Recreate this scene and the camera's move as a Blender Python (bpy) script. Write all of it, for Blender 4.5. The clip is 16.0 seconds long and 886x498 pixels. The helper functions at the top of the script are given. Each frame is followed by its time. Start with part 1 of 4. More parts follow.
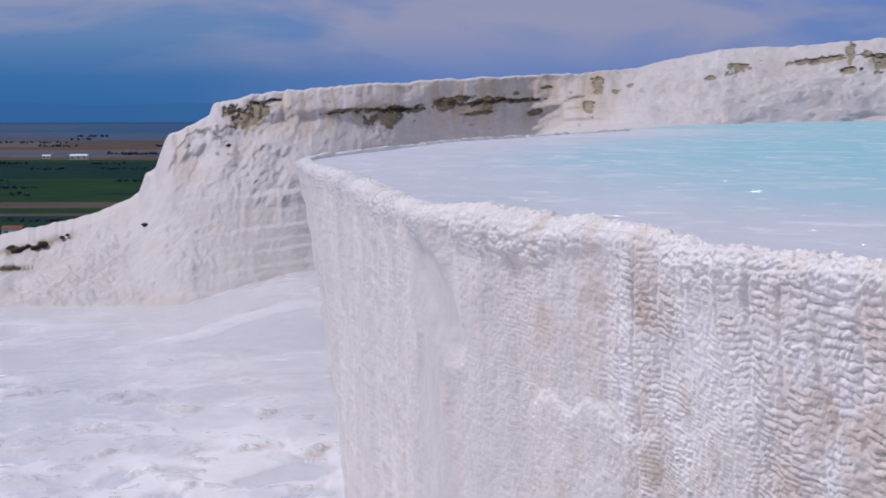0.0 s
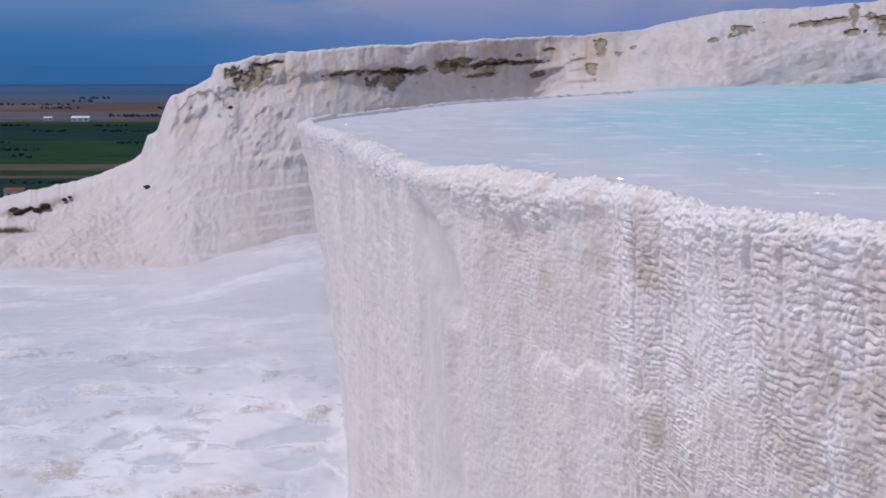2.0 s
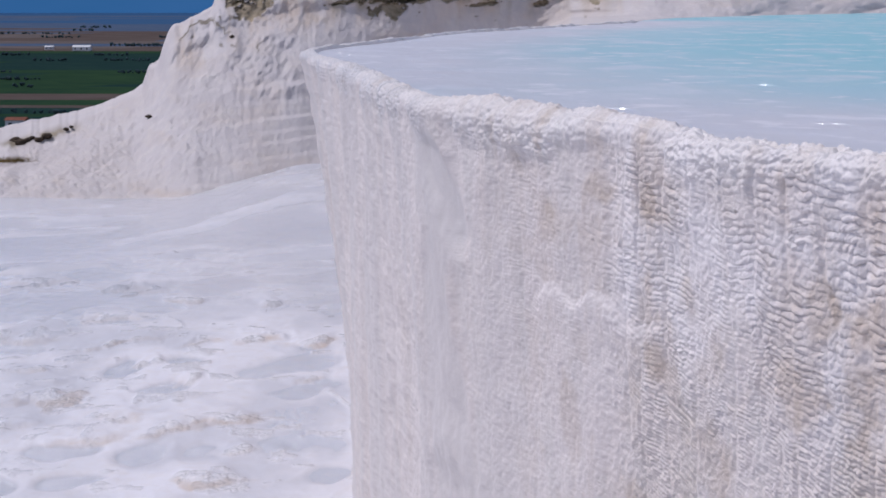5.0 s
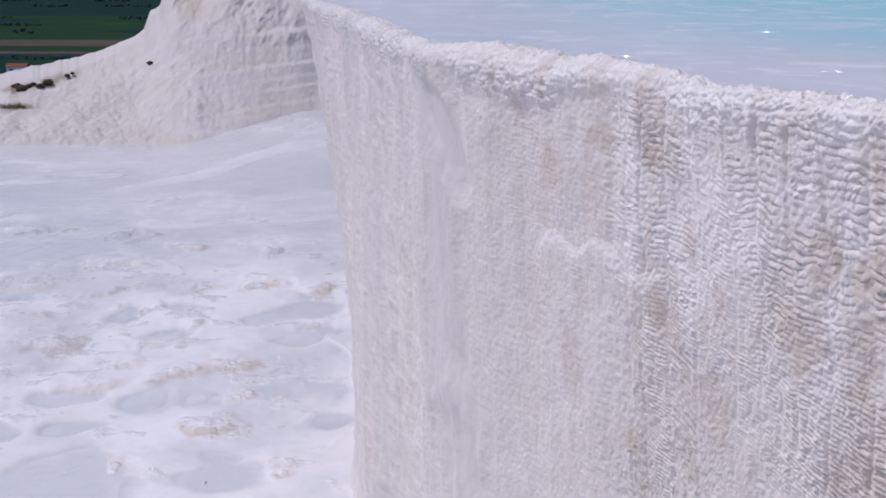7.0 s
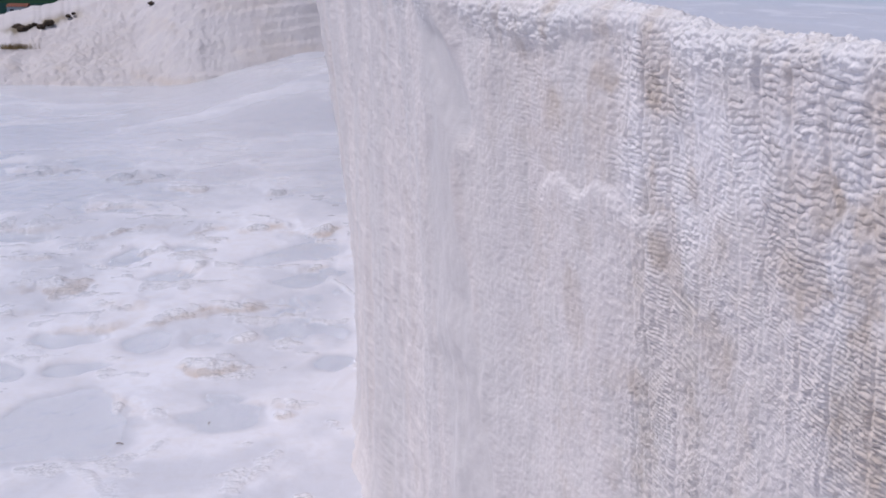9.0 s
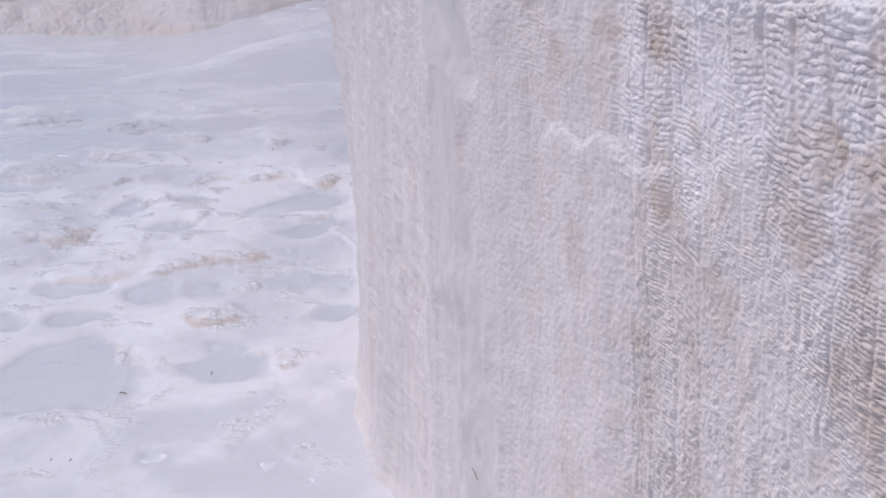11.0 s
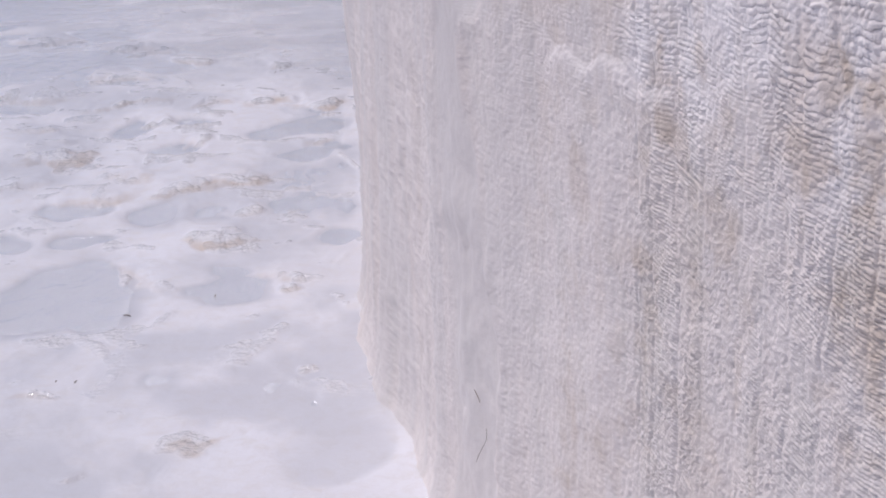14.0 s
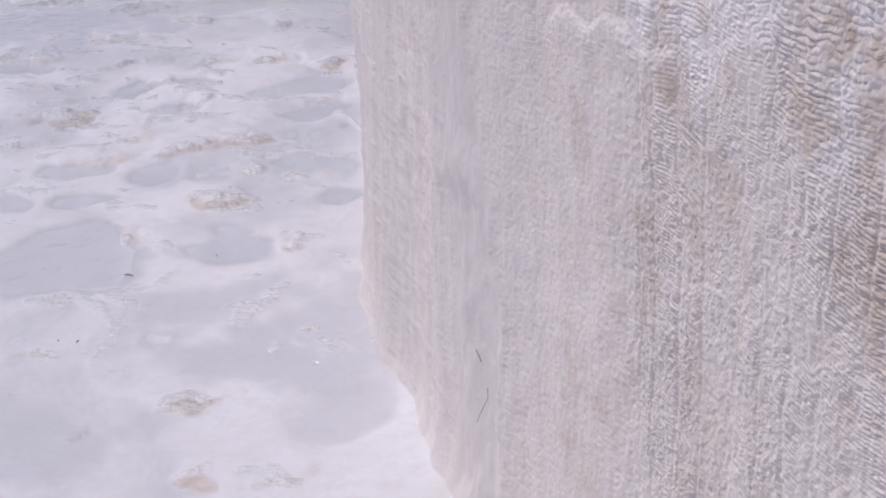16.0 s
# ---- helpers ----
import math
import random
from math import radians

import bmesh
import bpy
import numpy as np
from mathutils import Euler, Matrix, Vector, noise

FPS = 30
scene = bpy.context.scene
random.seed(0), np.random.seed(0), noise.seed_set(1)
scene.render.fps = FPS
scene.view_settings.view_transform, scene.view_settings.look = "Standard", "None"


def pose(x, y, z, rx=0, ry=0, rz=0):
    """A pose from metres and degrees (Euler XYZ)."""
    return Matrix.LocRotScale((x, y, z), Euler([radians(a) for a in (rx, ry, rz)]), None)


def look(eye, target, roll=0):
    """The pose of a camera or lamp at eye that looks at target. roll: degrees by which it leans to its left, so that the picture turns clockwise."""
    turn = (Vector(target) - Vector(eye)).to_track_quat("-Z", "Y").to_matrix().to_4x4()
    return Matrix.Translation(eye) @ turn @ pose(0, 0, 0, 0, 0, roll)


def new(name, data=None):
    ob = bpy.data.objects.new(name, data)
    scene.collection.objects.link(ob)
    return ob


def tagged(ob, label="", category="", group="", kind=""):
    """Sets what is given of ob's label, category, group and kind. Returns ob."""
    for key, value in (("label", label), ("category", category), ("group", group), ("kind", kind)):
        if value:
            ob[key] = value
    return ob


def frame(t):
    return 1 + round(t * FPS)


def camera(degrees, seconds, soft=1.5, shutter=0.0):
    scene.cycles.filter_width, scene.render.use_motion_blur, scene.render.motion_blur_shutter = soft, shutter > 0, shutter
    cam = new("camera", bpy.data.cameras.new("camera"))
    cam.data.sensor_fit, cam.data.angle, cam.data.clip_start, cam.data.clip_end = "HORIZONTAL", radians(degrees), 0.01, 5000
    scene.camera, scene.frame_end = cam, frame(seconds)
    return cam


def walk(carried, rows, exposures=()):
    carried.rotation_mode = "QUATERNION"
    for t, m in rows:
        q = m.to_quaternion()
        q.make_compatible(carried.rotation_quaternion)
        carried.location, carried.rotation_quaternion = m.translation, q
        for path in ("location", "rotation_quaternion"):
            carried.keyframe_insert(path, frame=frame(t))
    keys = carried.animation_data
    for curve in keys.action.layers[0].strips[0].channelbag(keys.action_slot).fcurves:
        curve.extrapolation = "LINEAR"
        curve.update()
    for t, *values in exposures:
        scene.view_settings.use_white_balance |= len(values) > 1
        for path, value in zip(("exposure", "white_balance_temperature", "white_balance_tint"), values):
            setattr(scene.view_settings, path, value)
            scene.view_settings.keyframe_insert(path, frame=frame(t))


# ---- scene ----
# ======================= camera and walk =======================
EYE = 3.3                      # lens height over the lower terrace
cam = camera(32.0, 16.0, soft=1.75)
# seconds, pitch, yaw, roll: the camera stands on one spot and tilts down
ROWS = [
    (0.0, -5.453, -0.000, -0.000),
    (0.5, -5.583, 0.029, 0.011),
    (1.0, -5.900, 0.046, -0.016),
    (1.5, -6.405, 0.068, -0.009),
    (2.0, -6.847, 0.082, 0.031),
    (2.5, -7.365, 0.109, 0.013),
    (3.0, -7.764, 0.115, 0.060),
    (3.5, -8.182, 0.141, 0.093),
    (4.0, -8.563, 0.150, 0.094),
    (6.5, -10.908, 0.221, 0.181),
    (7.0, -11.373, 0.233, 0.210),
    (7.5, -11.793, 0.251, 0.208),
    (8.0, -12.430, 0.273, 0.220),
    (8.5, -13.007, 0.290, 0.234),
    (9.0, -13.528, 0.313, 0.292),
    (11.5, -15.801, 0.400, 0.352),
    (12.0, -16.236, 0.417, 0.360),
    (12.5, -16.680, 0.423, 0.346),
    (13.0, -17.233, 0.454, 0.383),
    (13.5, -17.749, 0.456, 0.443),
    (14.0, -18.198, 0.485, 0.427),
    (14.5, -18.571, 0.501, 0.452),
    (15.0, -19.002, 0.522, 0.416),
    (15.5, -19.379, 0.519, 0.462),
    (16.0, -19.689, 0.533, 0.467),
]
walk(cam, [(t, pose(0, 0, EYE, 0, 0, yaw) @ pose(0, 0, 0, 90 + pitch, 0, 0) @ pose(0, 0, 0, 0, 0, roll))
           for t, pitch, yaw, roll in ROWS],
     exposures=[(0.0, -0.03, 6120, 17), (4.0, -0.13, 6080, 17), (8.0, -0.09, 6010, 17), (12.5, -0.11, 6170, 17), (16.0, -0.18, 6300, 18)])

# ======================= world, sun =======================
SUN_FROM = Vector((-0.53, 0.03, 0.85)).normalized()


def mat_new(name):
    m = bpy.data.materials.new(name)
    m.use_nodes = True
    nt = m.node_tree
    for n in list(nt.nodes):
        nt.nodes.remove(n)
    return m, nt


def node(nt, kind, **props):
    n = nt.nodes.new(kind)
    for k, v in props.items():
        if k in n.inputs:
            n.inputs[k].default_value = v
        elif k == "operation":
            n.operation = v
        elif k == "blend_type":
            n.blend_type = v
        elif k == "data_type":
            n.data_type = v
        elif k == "attribute_name":
            n.attribute_name = v
        elif k == "sky_type":
            n.sky_type = v
    return n


def ramp(nt, fac, stops):
    r = nt.nodes.new("ShaderNodeValToRGB")
    el = r.color_ramp.elements
    while len(el) < len(stops):
        el.new(0.5)
    for e, (p, c) in zip(el, stops):
        e.position = p
        e.color = c if len(c) == 4 else (*c, 1)
    nt.links.new(fac, r.inputs[0])
    return r.outputs[0]


def mixc(nt, fac, a, b, blend="MIX"):
    m = nt.nodes.new("ShaderNodeMix")
    m.data_type = "RGBA"
    m.blend_type = blend
    for sock, v in ((m.inputs[0], fac), (m.inputs[6], a), (m.inputs[7], b)):
        if isinstance(v, (int, float)):
            sock.default_value = v
        elif isinstance(v, tuple):
            sock.default_value = v if len(v) == 4 else (*v, 1)
        else:
            nt.links.new(v, sock)
    return m.outputs[2]


def mathn(nt, op, a, b=0.0):
    m = nt.nodes.new("ShaderNodeMath")
    m.operation = op
    for sock, v in ((m.inputs[0], a), (m.inputs[1], b)):
        if isinstance(v, (int, float)):
            sock.default_value = v
        else:
            nt.links.new(v, sock)
    return m.outputs[0]


def noise_tex(nt, vec, scale, detail=4.0, rough=0.55, dist=0.0, stretch=None):
    if stretch:
        mp = nt.nodes.new("ShaderNodeMapping")
        mp.inputs["Scale"].default_value = stretch
        nt.links.new(vec, mp.inputs[0])
        vec = mp.outputs[0]
    n = nt.nodes.new("ShaderNodeTexNoise")
    n.inputs["Scale"].default_value = scale
    n.inputs["Detail"].default_value = detail
    n.inputs["Roughness"].default_value = rough
    n.inputs["Distortion"].default_value = dist
    nt.links.new(vec, n.inputs["Vector"])
    return n.outputs["Fac"]


def attr(nt, name):
    a = nt.nodes.new("ShaderNodeAttribute")
    a.attribute_name = name
    return a.outputs["Fac"]


def bump(nt, height, strength, distance, normal=None):
    b = nt.nodes.new("ShaderNodeBump")
    b.inputs["Strength"].default_value = strength
    b.inputs["Distance"].default_value = distance
    nt.links.new(height, b.inputs["Height"])
    if normal is not None:
        nt.links.new(normal, b.inputs["Normal"])
    return b.outputs[0]


def principled(nt, color, rough, normal=None, **extra):
    p = nt.nodes.new("ShaderNodeBsdfPrincipled")
    for sock, v in ((p.inputs["Base Color"], color), (p.inputs["Roughness"], rough)):
        if isinstance(v, (int, float)):
            sock.default_value = v
        elif isinstance(v, tuple):
            sock.default_value = (*v, 1)
        else:
            nt.links.new(v, sock)
    if normal is not None:
        nt.links.new(normal, p.inputs["Normal"])
    for k, v in extra.items():
        k = k.replace("_", " ")
        if isinstance(v, (int, float, tuple)):
            p.inputs[k].default_value = v
        else:
            nt.links.new(v, p.inputs[k])
    out = nt.nodes.new("ShaderNodeOutputMaterial")
    nt.links.new(p.outputs[0], out.inputs[0])
    return p


def coords(nt):
    return nt.nodes.new("ShaderNodeTexCoord").outputs["Object"]


world = bpy.data.worlds.new("sky")
scene.world = world
world.use_nodes = True
wt = world.node_tree
for n in list(wt.nodes):
    wt.nodes.remove(n)
sky = wt.nodes.new("ShaderNodeTexSky")
sky.sky_type = "NISHITA"
sky.sun_disc = False
sky.sun_elevation = math.asin(SUN_FROM.z)
sky.sun_rotation = math.atan2(SUN_FROM.x, SUN_FROM.y)
sky.altitude = 350
sky.dust_density = 1.2
dirn = wt.nodes.new("ShaderNodeTexCoord").outputs["Generated"]
sep = wt.nodes.new("ShaderNodeSeparateXYZ")
wt.links.new(dirn, sep.inputs[0])
clouds = noise_tex(wt, dirn, 5.0, 6.0, 0.55, 0.5, stretch=(1.0, 1.0, 3.2))
wisps = noise_tex(wt, dirn, 1.7, 3.0, 0.5, 0.2, stretch=(1.0, 1.0, 4.0))
# low bank of haze and grey-lilac cloud along the horizon
haze = ramp(wt, mathn(wt, "ADD", mathn(wt, "MULTIPLY", sep.outputs[2], 5.0), 0.2),
            [(0.12, (0.028, 0.128, 0.31)), (0.28, (0.042, 0.155, 0.35)), (0.42, (0.13, 0.24, 0.42)), (0.7, (0.17, 0.27, 0.48))])
sep_side = ramp(wt, mathn(wt, "ADD", sep.outputs[0], 0.5), [(0.34, (0, 0, 0)), (0.50, (1, 1, 1))])
haze = mixc(wt, mathn(wt, "MULTIPLY", sep_side, 0.85), haze, (0.145, 0.228, 0.465))
bank = ramp(wt, clouds, [(0.42, (0, 0, 0)), (0.60, (1, 1, 1))])
lift = ramp(wt, sep.outputs[2], [(0.014, (0, 0, 0)), (0.048, (0.9, 0.9, 0.9)), (1.0, (0.9, 0.9, 0.9))])
veil = mixc(wt, mathn(wt, "MULTIPLY", bank, mathn(wt, "MULTIPLY", lift, 1.0)), haze, (0.335, 0.335, 0.425))
veil = mixc(wt, mathn(wt, "MULTIPLY", ramp(wt, wisps, [(0.45, (0, 0, 0)), (0.7, (1, 1, 1))]), 0.35), veil, (0.10, 0.20, 0.44))
up = ramp(wt, sep.outputs[2], [(0.10, (0, 0, 0)), (0.35, (1, 1, 1))])
skyc = mixc(wt, 1.0, sky.outputs[0], (0.085, 0.085, 0.085), "MULTIPLY")
puffs = noise_tex(wt, dirn, 2.6, 6.0, 0.55, 0.4)
skyc = mixc(wt, mathn(wt, "MULTIPLY", ramp(wt, puffs, [(0.47, (0, 0, 0)), (0.60, (1, 1, 1))]), 0.9), skyc, (0.80, 0.80, 0.84))
bg = wt.nodes.new("ShaderNodeBackground")
bg.inputs["Strength"].default_value = 1.0
wt.links.new(mixc(wt, up, veil, skyc), bg.inputs[0])
wo = wt.nodes.new("ShaderNodeOutputWorld")
wt.links.new(bg.outputs[0], wo.inputs[0])

sun = new("sun", bpy.data.lights.new("sun", "SUN"))
sun.data.energy = 2.25
sun.data.angle = radians(0.55)
sun.data.color = (1.0, 0.95, 0.90)
sun.matrix_world = look(SUN_FROM * 50, (0, 0, 0))

# ======================= helpers for shape =======================


def hash2(ix, iy, seed=0):
    h = (ix.astype(np.int64) * 374761393 + iy.astype(np.int64) * 668265263 + seed * 974634541) & 0xFFFFFFFF
    h = ((h ^ (h >> 13)) * 1274126177) & 0xFFFFFFFF
    h = (h ^ (h >> 16)) & 0xFFFFFFFF
    h = (h * 2246822519) & 0xFFFFFFFF
    return ((h ^ (h >> 15)) & 0xFFFFFF) / float(0xFFFFFF)


def vnoise(x, y, seed=0):
    """Smooth noise, -1 to 1."""
    x, y = np.broadcast_arrays(np.asarray(x, float), np.asarray(y, float))
    ix, iy = np.floor(x), np.floor(y)
    fx, fy = x - ix, y - iy
    fx = fx * fx * fx * (fx * (fx * 6 - 15) + 10)
    fy = fy * fy * fy * (fy * (fy * 6 - 15) + 10)
    a, b = hash2(ix, iy, seed), hash2(ix + 1, iy, seed)
    c, d = hash2(ix, iy + 1, seed), hash2(ix + 1, iy + 1, seed)
    return 2 * ((a * (1 - fx) + b * fx) * (1 - fy) + (c * (1 - fx) + d * fx) * fy) - 1


def fbm(x, y, octaves=4, seed=0, gain=0.5):
    total, amp, norm = 0.0, 1.0, 0.0
    for k in range(octaves):
        total = total + amp * vnoise(x * 2 ** k + 17.3 * k, y * 2 ** k - 9.1 * k, seed + k)
        norm += amp
        amp *= gain
    return total / norm


def cells(x, y, seed=0):
    """Distances to the nearest and second nearest of jittered points."""
    ix, iy = np.floor(x), np.floor(y)
    d1, d2 = np.full(np.shape(x), 9.0), np.full(np.shape(x), 9.0)
    for i in (-1, 0, 1):
        for j in (-1, 0, 1):
            cx, cy = ix + i, iy + j
            d = np.hypot(cx + hash2(cx, cy, seed) - x, cy + hash2(cx, cy, seed + 5) - y)
            d2 = np.minimum(d2, np.maximum(d1, d))
            d1 = np.minimum(d1, d)
    return d1, d2


def step(a, b, x):
    t = np.clip((np.asarray(x, float) - a) / (b - a), 0, 1)
    return t * t * (3 - 2 * t)


def spline(points, n):
    """A smooth curve through the points, n pieces each."""
    p = np.array(points, float)
    p = np.vstack([2 * p[0] - p[1], p, 2 * p[-1] - p[-2]])
    t = (np.arange(n) / n)[:, None]
    out = [0.5 * (2 * b + (c - a) * t + (2 * a - 5 * b + 4 * c - d) * t ** 2 + (3 * b - a - 3 * c + d) * t ** 3)
           for a, b, c, d in zip(p[:-3], p[1:-2], p[2:-1], p[3:])]
    return np.vstack(out + [p[-2][None]])


def grid_mesh(name, pts, attrs=None, flip=False):
    """A sheet from an array rows x columns x 3."""
    r, c = pts.shape[:2]
    me = bpy.data.meshes.new(name)
    me.vertices.add(r * c)
    me.vertices.foreach_set("co", pts.reshape(-1).astype(np.float32))
    i = (np.arange(r - 1)[:, None] * c + np.arange(c - 1)[None, :]).reshape(-1)
    q = np.stack([i, i + 1, i + c + 1, i + c], -1)
    if flip:
        q = q[:, ::-1]
    n = len(q)
    me.loops.add(4 * n)
    me.loops.foreach_set("vertex_index", q.reshape(-1).astype(np.int32))
    me.polygons.add(n)
    me.polygons.foreach_set("loop_start", (np.arange(n) * 4).astype(np.int32))
    me.polygons.foreach_set("loop_total", np.full(n, 4, np.int32))
    me.update(calc_edges=True)
    me.polygons.foreach_set("use_smooth", np.ones(n, bool))
    for k, v in (attrs or {}).items():
        a = me.attributes.new(k, "FLOAT", "POINT")
        a.data.foreach_set("value", np.asarray(v).reshape(-1).astype(np.float32))
    me.validate()
    return me


def bm_mesh(name, bm, material, smooth=False):
    me = bpy.data.meshes.new(name)
    bm.to_mesh(me)
    bm.free()
    me.materials.append(material)
    if smooth:
        me.polygons.foreach_set("use_smooth", np.ones(len(me.polygons), bool))
    return me


def part(name, bm, material, parent, label="", smooth=False):
    ob = new(name, bm_mesh(name, bm, material, smooth))
    ob.parent = parent
    if label:
        tagged(ob, label)
    return ob


# ======================= materials =======================


def travertine(name, base=(0.80, 0.775, 0.765), grain=90.0, relief=0.35, rough=0.62, scale=1.0, damp=(0.62, 0.585, 0.565)):
    m, nt = mat_new(name)
    co = coords(nt)
    big = noise_tex(nt, co, 1.3 * scale, 5, 0.6, 0.3)
    mid = noise_tex(nt, co, 9.0 * scale, 5, 0.6, 0.4)
    streak = noise_tex(nt, co, 7.0 * scale, 4, 0.6, 0.2, stretch=(1, 1, 0.12))
    c = mixc(nt, ramp(nt, big, [(0.35, (0, 0, 0)), (0.7, (1, 1, 1))]), base, (base[0] * 0.93, base[1] * 0.915, base[2] * 0.91))
    c = mixc(nt, mathn(nt, "MULTIPLY", ramp(nt, streak, [(0.5, (0, 0, 0)), (0.72, (1, 1, 1))]), 0.5), c, (0.68, 0.64, 0.60))
    c = mixc(nt, mathn(nt, "MULTIPLY", ramp(nt, mid, [(0.50, (0, 0, 0)), (0.72, (1, 1, 1))]), 0.45), c, (0.66, 0.605, 0.565))
    thin = noise_tex(nt, co, 30.0 * scale, 5, 0.7, 0.8, stretch=(1, 1, 0.22))
    c = mixc(nt, mathn(nt, "MULTIPLY", ramp(nt, thin, [(0.46, (0, 0, 0)), (0.68, (1, 1, 1))]), 0.20), c, (0.62, 0.575, 0.55))
    nubs = attr(nt, "nubs")
    c = mixc(nt, mathn(nt, "MULTIPLY", nubs, 0.7), c, (0.90, 0.885, 0.88))
    stain = attr(nt, "stain")
    c = mixc(nt, mathn(nt, "MULTIPLY", stain, ramp(nt, mid, [(0.3, (0.45, 0.45, 0.45)), (0.65, (1, 1, 1))])), c, (0.52, 0.405, 0.30))
    soil_shade = attr(nt, "soil_shade")
    dirt = mixc(nt, ramp(nt, noise_tex(nt, co, 14.0 * scale, 6, 0.65), [(0.30, (0, 0, 0)), (0.58, (1, 1, 1))]), (0.17, 0.130, 0.070), (0.33, 0.275, 0.19))
    c = mixc(nt, soil_shade, c, dirt)
    dark_mark = attr(nt, "crust")
    c = mixc(nt, dark_mark, c, (0.12, 0.092, 0.045))
    wet = attr(nt, "wet")
    c = mixc(nt, mathn(nt, "MULTIPLY", wet, 0.6), c, damp)
    c = mixc(nt, mathn(nt, "MULTIPLY", attr(nt, "whiten"), 0.7), c, (0.88, 0.835, 0.82))
    silt = attr(nt, "silt")
    c = mixc(nt, mathn(nt, "MULTIPLY", silt, 0.92), c, (0.47, 0.475, 0.515))
    fine = noise_tex(nt, co, grain, 5, 0.65)
    pits = noise_tex(nt, co, grain * 0.42, 4, 0.6, 0.6, stretch=(1, 1, 0.55))
    hgt = mathn(nt, "ADD", mathn(nt, "MULTIPLY", fine, 0.5), pits)
    nrm = bump(nt, hgt, relief, 0.012 / scale ** 1.8)
    soften = mathn(nt, "MULTIPLY", mathn(nt, "SUBTRACT", 1.0, mathn(nt, "MULTIPLY", wet, 0.62)), relief)
    nt.links.new(soften, nrm.node.inputs["Strength"])
    grit = nt.nodes.new("ShaderNodeTexVoronoi")
    grit.inputs["Scale"].default_value = 48.0
    nt.links.new(co, grit.inputs["Vector"])
    gr = mathn(nt, "SUBTRACT", noise_tex(nt, co, 85.0, 3, 0.6), grit.outputs["Distance"])
    nrm = bump(nt, gr, 0.8, 0.024, nrm)
    nt.links.new(mathn(nt, "MULTIPLY", nubs, 0.38), nrm.node.inputs["Strength"])
    r = mathn(nt, "MAXIMUM", 0.15, mathn(nt, "SUBTRACT", mathn(nt, "ADD", rough, mathn(nt, "MULTIPLY", fine, 0.2)), mathn(nt, "ADD", mathn(nt, "MULTIPLY", wet, 0.34), mathn(nt, "MULTIPLY", nubs, 0.42))))
    scales = nt.nodes.new("ShaderNodeTexVoronoi")
    scales.inputs["Scale"].default_value = 24.0
    nt.links.new(co, scales.inputs["Vector"])
    spark = bump(nt, mathn(nt, "SUBTRACT", mathn(nt, "MULTIPLY", noise_tex(nt, co, 30.0, 2, 0.5), 0.7), scales.outputs["Distance"]), 1.0, 0.042)
    principled(nt, c, r, nrm, IOR=1.45, Coat_Weight=mathn(nt, "MULTIPLY", nubs, 0.8), Coat_Roughness=0.2, Coat_Normal=spark)
    return m


M_WALL = travertine("wall_travertine", base=(0.80, 0.732, 0.695), grain=120.0, relief=0.40)
M_CLIFF = travertine("cliff_travertine", base=(0.59, 0.553, 0.552), grain=26.0, relief=0.36, rough=0.75, scale=0.5)
M_FLOOR = travertine("floor_travertine", base=(0.81, 0.805, 0.845), grain=60.0, relief=0.22, rough=0.5, damp=(0.66, 0.64, 0.65))


